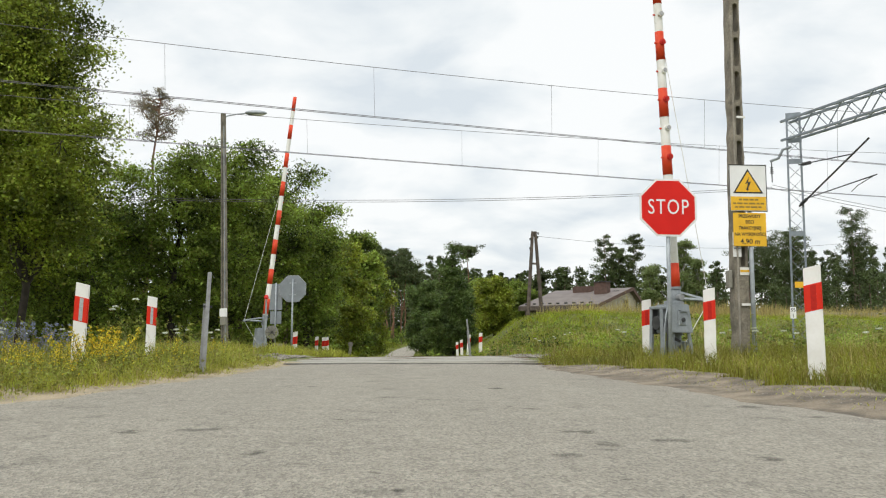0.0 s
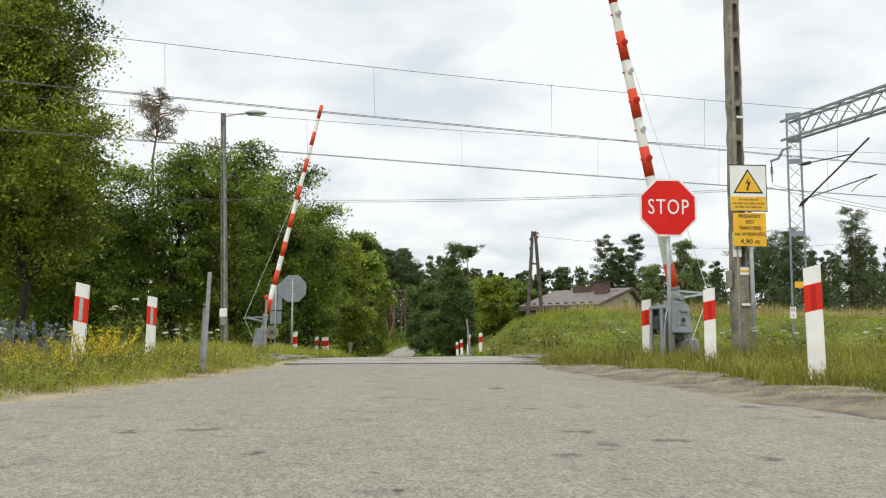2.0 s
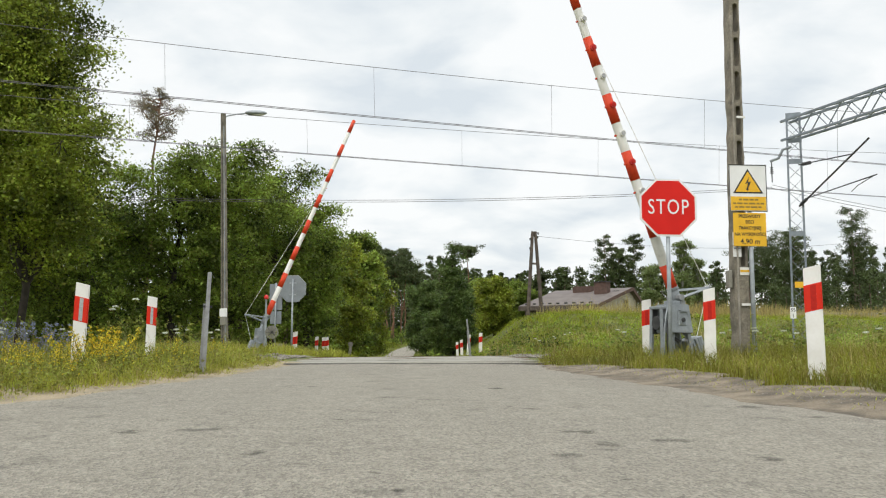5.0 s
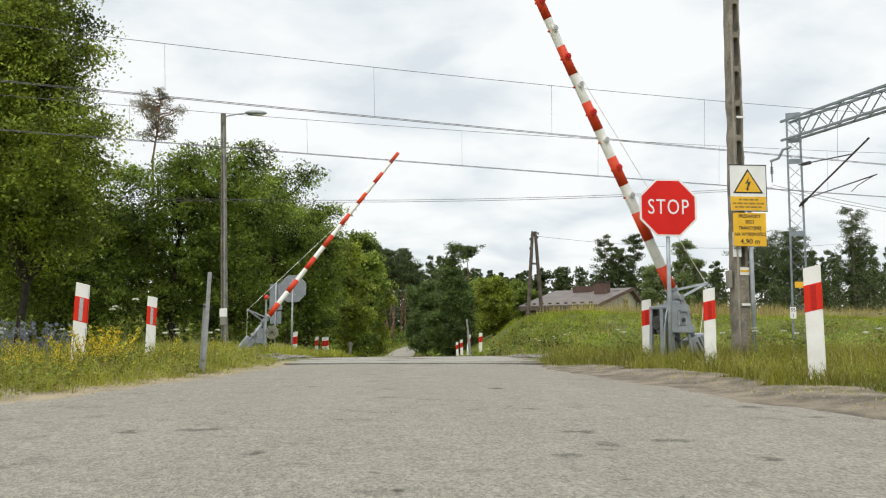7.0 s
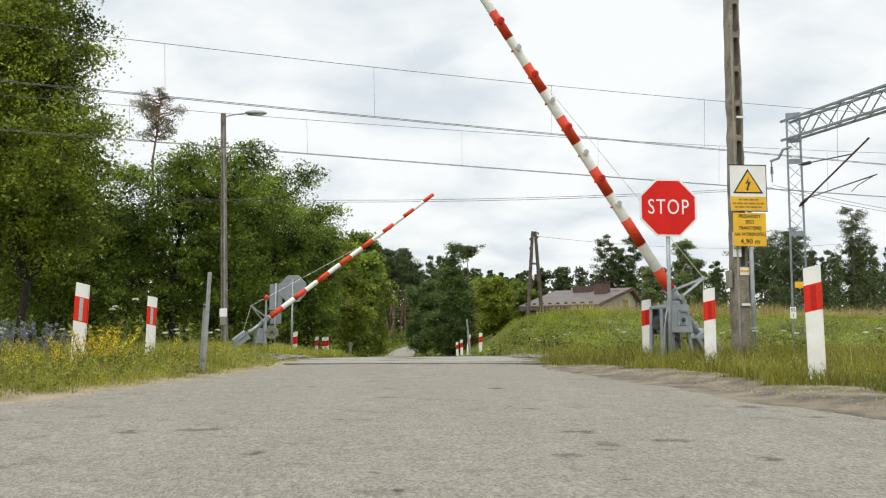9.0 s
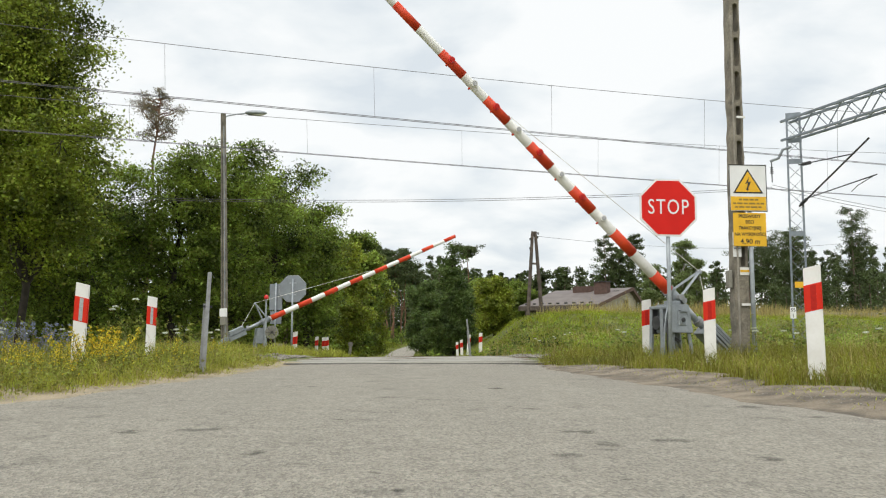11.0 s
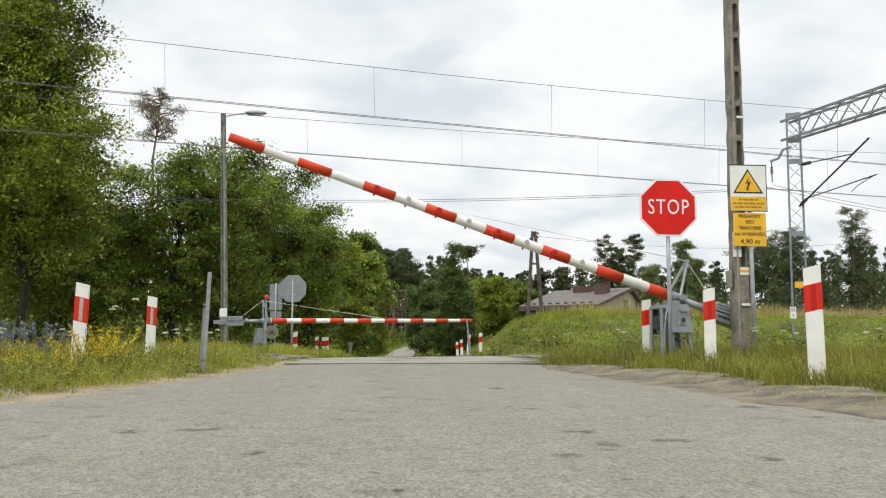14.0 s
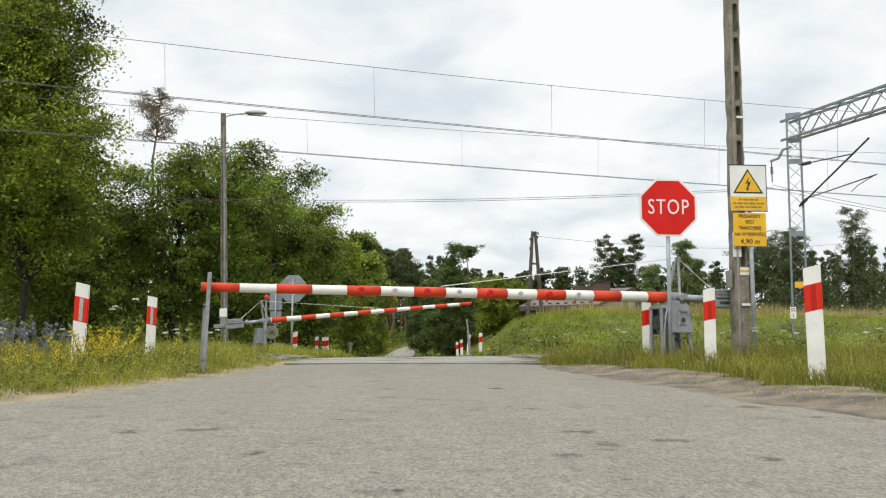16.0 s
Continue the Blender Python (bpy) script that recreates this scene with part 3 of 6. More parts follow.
    arm = part("arm", tube(bmesh.new(), [(l, 0, 0) for l in ls], [rad(l) for l in ls], 18), M_ARMWHITE, g, "white barrier arm with red bands", pose(0, 0, pivot_z), smooth=False)
    for p in arm.data.polygons:
        p.use_smooth = len(p.vertices) == 4
    for k in range(15):
        b1, b0 = ARM - 0.495 * k + (0.004 if k == 0 else 0), max(ARM - 0.495 * (k + 1), 0.16)
        if k % 2 == 0:
            r0, r1 = rad(b0) + 0.003, rad(b1) + 0.003
            bnd = part("red_band", tube(bmesh.new(), [(b0, 0, 0), (b1, 0, 0)], [r0, r1], 18), M_ARMRED, arm, "red painted band")
            for p in bnd.data.polygons:
                p.use_smooth = len(p.vertices) == 4
        if 4 <= k <= 11:
            lc = (b0 + b1) / 2 + 0.05
            y = rad(lc)
            bm = disc(bmesh.new(), (lc, y + 0.012, 0), (0, 1, 0), 0.052, 0.04, 18)
            part("reflector", bm, M_REFLRED if k % 2 == 0 else M_ARMWHITE, arm, "round reflector")
            bm = tube(bmesh.new(), [(lc, y + 0.03, 0), (lc, y + 0.045, 0)], 0.036, 16)
            part("lens", bm, M_DARKRED if k % 2 == 0 else M_REFLGREY, arm)
            part("bolt", disc(bmesh.new(), (lc, 0, -rad(lc) - 0.01), (0, 0, 1), 0.016, 0.035, 8), M_ARMRED, arm)
    part("arm_root", tube(bmesh.new(), [(-0.12, 0, 0), (0.165, 0, 0)], [0.085, 0.092], 16), M_GREYPAINT, arm, "grey steel socket", smooth=True)
    part("flange", disc(bmesh.new(), (0.16, 0, 0), (1, 0, 0), 0.105, 0.04, 18), M_GREYPAINT, arm)
    part("weight_bar", tube(bmesh.new(), [(-0.70, 0, -0.01), (-0.10, 0, 0)], [0.05, 0.062], 14), M_GALV, arm, "pale steel bar to the counterweight", smooth=True)
    part("clamp", disc(bmesh.new(), (-0.58, 0, 0), (1, 0, 0), 0.085, 0.08, 18), M_OLDSTEEL, arm)
    part("hub", disc(bmesh.new(), (-0.10, 0.09, 0.02), (0, 1, 0), 0.05, 0.08, 14), M_OLDSTEEL, arm)
    part("counterweight", boxes((-1.28, -0.70, -0.13, 0.13, -0.16, 0.0), bevel=0.02), M_GREYPAINT, arm, "stacked grey counterweight")
    for k in range(3):
        part("weight_plate", boxes((-1.24 + 0.03 * k, -0.72, -0.15, 0.15, 0.006 + 0.05 * k, 0.05 + 0.05 * k), bevel=0.008), M_GALV if k == 2 else M_GREYPAINT, arm)
    part("weight_slot", boxes((-1.2, -0.78, 0.125, 0.14, -0.09, -0.05)), M_DARKSTEEL, arm)
    part("tail", boxes((-1.62 if track_gear else -1.34, -1.27, -0.07, 0.07, -0.1, 0.02), bevel=0.01), M_GREYPAINT, arm)
    # frame that carries the stay wires
    for x, y in ((0.11, -0.07), (-0.02, 0.09)):
        s = bmesh.new()
        bar(s, (x, y, 0.04), (-0.06, y * 0.2, 0.66), 0.038)
        part("strut", s, M_GALV, arm)
    part("strut_head", boxes((-0.10, -0.03, -0.035, 0.035, 0.62, 0.68), bevel=0.006), M_GALV, arm)
    part("stay_wire", tube(bmesh.new(), [(-0.06, 0, 0.66), (4.1, 0, 0.09)], 0.006, 5), M_ARMWHITE, arm, "thin pale steel stay wire")
    part("stay_wire", tube(bmesh.new(), [(-0.06, 0, 0.66), (-0.75, 0, 0.14)], 0.006, 5), M_ARMWHITE, arm, "thin pale steel stay wire")
    return g, arm


NEAR, NEAR_ARM = gate("barrier_gate", pose(3.84, 13.08, 0, 0, 0, 199), 1.18, "red and white crossing gate with grey drive beside the stop sign", False, 7.5)
FAR, FAR_ARM = gate("barrier_gate", pose(-5.82, 25.9, -0.08, 0, 0, 26), 1.12, "red and white crossing gate beyond the tracks", True, 7.65)


def motions():
    near = [(0, 88.0), (0.5, 85.0), (1, 81.6), (1.5, 79.3), (2, 78.1), (2.5, 76.9), (3, 75.3), (3.5, 74.0), (4, 72.6), (5.2, 69.4), (6.5, 65.2), (7, 63.2), (7.5, 61.2), (8, 59.0), (8.5, 56.7), (9, 54.1),
            (10.2, 47.2), (11.5, 38.3), (12, 33.9), (12.5, 29.6), (13, 25.2), (13.5, 20.8), (14, 16.4), (14.5, 12.0), (15, 7.8), (15.5, 3.6), (16, 0.2)]
    far = [(0, 83.6), (0.4, 83.2), (0.8, 82.3), (1.2, 80.7), (1.5, 79), (2, 76.4), (2.6, 75), (3.2, 74.5), (3.5, 74.3), (4.2, 72), (5.2, 65.7), (6.3, 58.4), (7, 52.4), (7.5, 48.5), (8, 44.8), (8.5, 41),
           (9, 37.5), (10.2, 29.5), (11.3, 22.1), (11.7, 18.6), (12.1, 16), (12.5, 13.2), (13.1, 8.5), (13.5, 5), (13.9, 1.4), (14.1, -0), (14.3, -0.3), (14.5, 0.8), (14.9, 2.8), (15.4, 4.7), (15.7, 5.2), (16, 5.3)]
    walk(NEAR_ARM, [(t, pose(0, 0, 1.18, 0, -a, 0)) for t, a in near])
    walk(FAR_ARM, [(t, pose(0, 0, 1.12, 0, -a, 0)) for t, a in far])


def rest_post(m, h, label):
    """A steel angle post on which the lowered arm rests."""
    r = thing("arm_rest_post", m, label, "post", "arm rests")
    bm = boxes((-0.026, 0.026, -0.004, 0.004, -0.3, h), (-0.026, -0.02, 0.004, 0.05, -0.3, h), bevel=0.0)
    part("angle_bar", bm, M_OLDSTEEL, r)
    part("cheek", boxes((-0.055, -0.02, 0.04, 0.052, 0.1, h - 0.42)), M_OLDSTEEL, r)
    bm = bmesh.new()
    bar(bm, (-0.06, 0.03, h - 0.46), (0.06, 0.03, h - 0.46), 0.03)
    part("cradle", bm, M_DARKSTEEL, r)
    return r


# ---- roadside marker posts ----
def guide_post(m, scale, label, strip):
    p = thing("guide_post", m, label, "post", "guide posts")
    w, d, h = 0.08, 0.05, 1.15
    # top sloping sideways
    def seg(z0, z1, mt, nm, lab="", grow=0.0, slope0=0.0, slope1=0.0):
        bm = bmesh.new()
        g = grow
        lo = [bm.verts.new((x, y, z0 + slope0 * x)) for x, y in ((-w - g, -d - g), (w + g, -d - g), (w + g, d + g), (-w - g, d + g))]
        hi = [bm.verts.new((x, y, z1 + slope1 * x)) for x, y in ((-w - g, -d - g), (w + g, -d - g), (w + g, d + g), (-w - g, d + g))]
        bm.faces.new(lo[::-1])
        bm.faces.new(hi)
        for i in range(4):
            j = (i + 1) % 4
            bm.faces.new((lo[i], lo[j], hi[j], hi[i]))
        bmesh.ops.bevel(bm, geom=[e for e in bm.edges if abs(e.verts[0].co.z - e.verts[1].co.z) > 0.2], offset=0.012, segments=2, affect="EDGES")
        return part(nm, bm, mt, p, lab)
    s = strip * 0.22
    seg(-0.25, h, M_WHITE, "post_body", "weathered white plastic body", 0, 0, s)
    tall_ = 0.305 if strip < 0 else 0.265
    lo_, hi_ = h - 0.175 - tall_, h - 0.175
    seg(lo_, hi_, M_RED, "red_band", "red reflective band", 0.003, s, s)
    bm = bmesh.new()
    xs_ = (-0.022, 0.022) if strip < 0 else (-0.022, 0.03)
    bmv = [bm.verts.new((x, -d - 0.006, z + s * x)) for z in (lo_ + 0.01, hi_ - 0.01) for x in xs_]
    bmv2 = [bm.verts.new((v.co.x, -d + 0.01, v.co.z)) for v in bmv]
    for f in ((0, 1, 3, 2), (4, 6, 7, 5), (0, 4, 5, 1), (2, 3, 7, 6), (0, 2, 6, 4), (1, 5, 7, 3)):
        allv = bmv + bmv2
        bm.faces.new([allv[i] for i in f])
    part("reflector", bm, M_REFLGREY if strip < 0 else M_DARKRED, p, "grey reflector strip" if strip < 0 else "dark red reflector strip")
    return p


# ---- signs ----
def octagon(r):
    return [(r * math.cos(math.pi / 8 + k * math.pi / 4) / math.cos(math.pi / 8), r * math.sin(math.pi / 8 + k * math.pi / 4) / math.cos(math.pi / 8)) for k in range(8)]


def stop_sign(m, h, label, r=0.465):
    s = thing("stop_sign", m, label, "road sign", "stop signs")
    part("pole", tube(bmesh.new(), [(0, 0.035, -0.4), (0, 0.035, h + 0.35)], 0.032, 12), M_GALV, s, "galvanised steel pole", smooth=True)
    face = part("plate", plate(bmesh.new(), [(x, z + h) for x, z in octagon(r)], -0.012, 0.0), M_SIGNWHITE, s, "octagonal plate with white rim")
    part("back", plate(bmesh.new(), [(x, z + h) for x, z in octagon(r - 0.004)], 0.001, 0.010), M_SIGNBACK, s, "grey sheet metal back")
    part("red_field", plate(bmesh.new(), [(x, z + h) for x, z in octagon(r - 0.032)], -0.016, -0.011), M_SIGNRED, face, "red reflective field")
    text_mesh("lettering", "STOP", 0.345, M_SIGNWHITE, face, pose(0, -0.018, h - 0.0, 90, 0, 0), 0.0, squeeze=0.75, spacing=1.14)
    for z in (-0.2, 0.2):
        part("bracket", boxes((-0.12, 0.12, 0.008, 0.03, h + z - 0.02, h + z + 0.02)), M_GALV, s)
    return s


def warning_signs(m):
    s = thing("warning_sign", m, "voltage warning plate above yellow clearance plate on grey pole", "sign")
    part("pole", tube(bmesh.new(), [(0.05, 0.037, -0.4), (0.03, 0.037, 3.3)], 0.036, 12), M_GALV, s, "grey steel pole", smooth=True)
    w = part("voltage_plate", boxes((-0.315, 0.315, -0.012, 0, 2.68, 3.47), bevel=0.004), M_SIGNWHITE, s, "white plate with a black rim")
    for a in ((-0.315, 0.315, 3.455, 3.47), (-0.315, 0.315, 2.68, 2.692), (-0.315, -0.303, 2.692, 3.455), (0.303, 0.315, 2.692, 3.455)):
        part("rim", boxes((a[0], a[1], -0.016, -0.010, a[2], a[3])), M_BLACK, w)
    part("triangle_edge", plate(bmesh.new(), [(-0.255, 2.985), (0.255, 2.985), (0, 3.40)], -0.0155, -0.011), M_BLACK, w)
    part("triangle", plate(bmesh.new(), [(-0.212, 3.01), (0.212, 3.01), (0, 3.352)], -0.019, -0.0145), M_YELLOW, w)
    part("lightning_bolt", plate(bmesh.new(), [(0.02, 3.26), (-0.05, 3.14), (0.0, 3.155), (-0.025, 3.06), (-0.045, 3.065), (-0.012, 3.025), (0.018, 3.06), (-0.002, 3.058), (0.05, 3.185), (0.0, 3.17)], -0.022, -0.018), M_BLACK, w)
    yp = part("yellow_panel", boxes((-0.295, 0.295, -0.017, -0.011, 2.70, 2.93)), M_YELLOW, w)
    for z, a, b in ((2.88, -0.16, 0.16), (2.815, -0.26, 0.26), (2.755, -0.23, 0.23)):
        x = a
        k = 0
        while x < b - 0.02:
            wd = (0.05, 0.09, 0.07, 0.11)[k % 4]
            part("print_bar", boxes((x, min(x + wd, b), -0.019, -0.016, z - 0.014, z + 0.014)), M_PRINT, yp)
            x += wd + 0.018
            k += 1
    c = part("clearance_plate", boxes((-0.265, 0.285, -0.012, 0, 2.105, 2.66), bevel=0.004), M_YELLOW, s, "yellow plate with black lettering")
    for z, txt, sz in ((2.60, "PRZEWODY", 0.078), (2.505, "SIECI", 0.078), (2.405, "TRAKCYJNEJ", 0.078), (2.30, "NA WYSOKOŚCI", 0.078), (2.18, "4,90 m", 0.12)):
        text_mesh("lettering", txt, sz, M_BLACK, c, pose(0.01, -0.0145, z, 90, 0, 0), 0.001, squeeze=0.86 if sz < 0.1 else 1.0)
    return s


# ---- poles ----
def slotted_pole(m, h):
    """A concrete power pole with two flanges and a row of long openings."""
    p = thing("power_pole", m, "tall weathered concrete power pole with slotted web", "utility pole")

    S0, S1 = 0.0, 0.09                      # the openings, nearer to one edge

    def edge(z, side):
        return 0.15 - 0.005 * z if side > 0 else -(0.105 - 0.006 * z)

    for side, inn in ((-1, S0), (1, S1)):
        bm = bmesh.new()
        rings = []
        N = 60
        for i in range(N + 1):
            z = -0.5 + (h + 0.5) * i / N
            o = edge(z, side) + side * (0.004 * math.sin(z * 9 + side) - (0.014 if prng.random() < 0.14 else 0))
            rings.append([bm.verts.new(v) for v in ((o, -0.095, z), (o - side * 0.014, -0.11, z), (inn, -0.11, z), (inn, 0.11, z), (o, 0.11, z))])
        for a, b in zip(rings, rings[1:]):
            for i in range(5):
                j = (i + 1) % 5
                f = (a[i], a[j], b[j], b[i])
                bm.faces.new(f if side < 0 else f[::-1])
        bm.faces.new(rings[-1])
        bmesh.ops.recalc_face_normals(bm, faces=bm.faces[:])
        part("flange", bm, M_CONCRETE, p)
    # webs between the openings, hollowed at the ends like the openings' round heads
    webs = [(-0.5, 1.68)] + [(2.02 + 0.601 * k, 2.11 + 0.601 * k) for k in range(int((h - 2.1) / 0.601))]
    c, r = (S0 + S1) / 2, (S1 - S0) / 2
    for z0, z1 in webs:
        arc = [math.pi * k / 8 for k in range(9)]
        top = [(c + r * math.cos(a), z1 + r * (1 - math.sin(a))) for a in arc]
        low = [(c - r * math.cos(a), z0 - r * (1 - math.sin(a))) for a in arc] if z0 > 0 else [(S0, z0), (S1, z0)]
        part("web", plate(bmesh.new(), low + top, -0.098, 0.098), M_CONCRETE, p)
    band = part("painted_band", boxes((-0.01, 0.145, -0.116, -0.108, 1.55, 1.68)), M_WHITE, p, "white and yellow painted band")
    part("stripe", boxes((-0.008, 0.143, -0.119, -0.115, 1.60, 1.635)), M_YELLOW, band)
    part("pole_plate", boxes((0.0, 0.155, -0.13, -0.108, 1.045, 1.085)), M_WHITE, p, "small white plate")
    part("pole_plate", boxes((0.0, 0.15, -0.13, -0.112, 4.20, 4.235)), M_WHITE, p, "small white plate")
    notice = part("notice", boxes((-0.12, 0.02, -0.12, -0.108, 1.85, 2.26)), M_SIGNWHITE, p, "pale weathered paper notice with blue print")
    part("print_bar", boxes((-0.11, 0.01, -0.123, -0.119, 1.985, 2.0)), M_FLOWER_B, notice)
    part("junction_box", boxes((-0.185, -0.115, -0.06, 0.06, 1.34, 1.63), bevel=0.01), M_SLAB, p, "slim pale box")
    part("conduit", tube(bmesh.new(), [(-0.05, -0.125, -0.2), (-0.05, -0.125, 2.0), (-0.045, -0.12, 6)], 0.016, 6), M_CONCRETE2, p)
    return p


def lamp_pole(m, h):
    p = thing("street_lamp", m, "concrete street lamp with a curved arm and grey lantern", "street lamp")
    bm = bmesh.new()
    tube(bm, [(0, 0, -0.5), (0, 0, h)], [0.14, 0.10], 8)
    part("pole", bm, M_CONCRETE, p, "slim weathered concrete pole")
    part("conduit", tube(bmesh.new(), [(0.06, -0.12, 0.2), (0.04, -0.1, h - 0.5)], 0.018, 6), M_GALV, p)
    part("conduit", tube(bmesh.new(), [(-0.02, -0.13, 0.2), (-0.02, -0.115, h - 1.5)], 0.014, 6), M_DARKSTEEL, p)
    part("fuse_box", boxes((-0.1, 0.12, -0.22, -0.11, 0.85, 1.15), bevel=0.01), M_SLAB, p, "cream fuse box")
    part("cover", boxes((-0.13, 0.13, -0.17, -0.1, 1.15, 1.45), bevel=0.01), M_SIGNWHITE, p)
    arm = part("arm", tube(bmesh.new(), [(0.02, 0, h - 0.15), (0.15, 0, h - 0.08), (0.5, 0, h - 0.02), (0.95, 0, h)], 0.024, 8), M_GALV, p, smooth=True)
    bm = bmesh.new()
    bmesh.ops.create_uvsphere(bm, u_segments=16, v_segments=10, radius=1, matrix=pose(1.22, 0, h, 0, 3, 0) @ Matrix.Diagonal((0.42, 0.15, 0.10, 1)))
    lan = part("lantern", bm, M_GALV, arm, "flat oval lantern", smooth=True)
    bm = bmesh.new()
    bmesh.ops.create_uvsphere(bm, u_segments=16, v_segments=8, radius=1, matrix=pose(1.27, 0, h - 0.03, 0, 3, 0) @ Matrix.Diagonal((0.30, 0.12, 0.09, 1)))
    part("diffuser", bm, M_SIGNWHITE, lan, "pale diffuser", smooth=True)
    return p


def wood_pole(m, h):
    p = thing("utility_pole", m, "dark wooden A-frame utility pole", "utility pole")
    for sx in (-1, 1):
        part("leg", tube(bmesh.new(), [(sx * 0.66, 0, -1.5), (sx * 0.1, 0, h)], [0.17, 0.12], 8), M_WOOD, p, "creosoted log")
    for z in (h * 0.62,):
        bm = bmesh.new()
        bar(bm, (-0.3, 0, z), (0.3, 0, z), 0.14)
        part("cross_brace", bm, M_WOOD, p)
    for sx, z in ((-0.3, h - 0.6), (0.3, h - 0.45), (-0.32, h - 1.3), (0.33, h - 0.15)):
        part("insulator", disc(bmesh.new(), (sx, 0, z), (0, 0, 1), 0.06, 0.16, 10), M_DARKSTEEL, p)
    return p


def lattice_mast(m, h, number):
    """A slim lattice mast, two channel legs with zigzag bracing on each face."""
    p = thing("catenary_mast", m, "grey lattice steel mast carrying the catenary portal", "catenary mast", "catenary masts")
    a, b = 0.26, 0.12
    for sx in (-1, 1):
        for sy_ in (-1, 1):
            bm = bmesh.new()
            bar(bm, (sx * a, sy_ * b, -0.4), (sx * a * 0.85, sy_ * b, h), 0.085, 0.05)
            part("leg", bm, M_MAST, p)
    n = int(h / 0.5)
    for k in range(n):
        z0, z1 = 0.25 + k * 0.5, 0.25 + (k + 1) * 0.5
        s = 1 if k % 2 else -1
        bm = bmesh.new()
        bar(bm, (-s * a * 0.95, -b, z0), (s * a * 0.95, -b, z1), 0.045, 0.012)
        part("brace", bm, M_MAST, p)
        bm = bmesh.new()
        bar(bm, (s * a * 0.95, b, z0), (-s * a * 0.95, b, z1), 0.045, 0.012)
        part("brace", bm, M_MAST, p)
    for z in (h - 0.04, h - 1.0, h - 1.8, 4.2):
        part("tie_plate", boxes((-a, a, -b - 0.03, -b, z - 0.09, z + 0.09)), M_MAST, p)
    part("yellow_plate", boxes((-a + 0.1, a - 0.05, -b - 0.06, -b - 0.03, 2.2, 2.42)), M_YELLOW, p, "yellow band plate")
    if number:
        pl = part("mast_plate", boxes((-a - 0.09, -a + 0.11, -b - 0.07, -b - 0.05, 1.08, 1.5)), M_SIGNWHITE, p, "small white mast plate")
        text_mesh("lettering", "55", 0.17, M_BLACK, pl, pose(-a + 0.01, -b - 0.072, 1.39, 90, 0, 0), 0.002)
        text_mesh("lettering", "1", 0.17, M_BLACK, pl, pose(-a + 0.01, -b - 0.072, 1.17, 90, 0, 0), 0.002)
    return p


def portal_beam(a, b, z, hgt=0.72, dep=0.40):
    """A box lattice girder from mast to mast."""
    a, b = Vector(a), Vector(b)
    L = (b - a).length
    ang = math.degrees(math.atan2(b.y - a.y, b.x - a.x))
    g = thing("portal_beam", pose(a.x, a.y, z, 0, 0, ang), "grey lattice steel portal girder across the tracks", "girder")
    for y in (-dep / 2, dep / 2):
        for zz in (0, hgt):
            bm = bmesh.new()
            bar(bm, (-0.3, y, zz), (L + 0.3, y, zz), 0.075)
            part("chord", bm, M_MAST, g)
    n = int(L / 0.62)
    st = L / n
    for k in range(n):
        x0, x1 = k * st, (k + 1) * st
        for y in (-dep / 2, dep / 2):
            bm = bmesh.new()
            s = 0 if k % 2 else hgt
            bar(bm, (x0, y, s), (x1, y, hgt - s), 0.045, 0.02)
            part("diagonal", bm, M_MAST, g)
        bm = bmesh.new()
        bar(bm, (x0, -dep / 2, hgt), (x1, dep / 2, hgt), 0.03)
        part("top_brace", bm, M_MAST, g)
        bm = bmesh.new()
        bar(bm, (x0, dep / 2, 0), (x1, -dep / 2, 0), 0.03)
        part("bottom_brace", bm, M_MAST, g)
    return g


def overhead_line(n, zc, zm, sag, mid_u, label, first):
    """A contact wire under a sagging messenger wire, with droppers between."""
    w = thing("overhead_line", Matrix.Identity(4), label, "overhead line", "overhead lines")
    U = np.linspace(-45, 75, 61)

    def mz(u):
        return zm + sag * min((u - mid_u) ** 2, 900)

    part("messenger_wire", tube(bmesh.new(), [track_point(u, n + 0.1, mz(u)) for u in U], 0.0065, 5, False), M_WIRE, w)
    for dn in (0.0, 0.09):
        part("contact_wire", tube(bmesh.new(), [track_point(u, n + 0.1 + dn + 0.15 * math.sin(u / 9), zc) for u in U], 0.0075, 5, False), M_WIRE, w)
    u = first
    while u < 70:
        part("dropper", tube(bmesh.new(), [track_point(u, n + 0.1, mz(u)), track_point(u + 0.05, n + 0.1 + 0.15 * math.sin(u / 9), zc)], 0.004, 4, False), M_WIRE, w)
        u += 4.45
    return w


def cable(pts, r, label, sag=0.0, n=24):
    a, b = Vector(pts[0]), Vector(pts[1])
    P = []
    for k in range(n + 1):
        t = k / n
        q = a.lerp(b, t)
        q.z -= sag * 4 * t * (1 - t)
        P.append(q)
    return solo("cable", tube(bmesh.new(), P, r, 5, False), M_WIRE, label, "cable", group="cables")


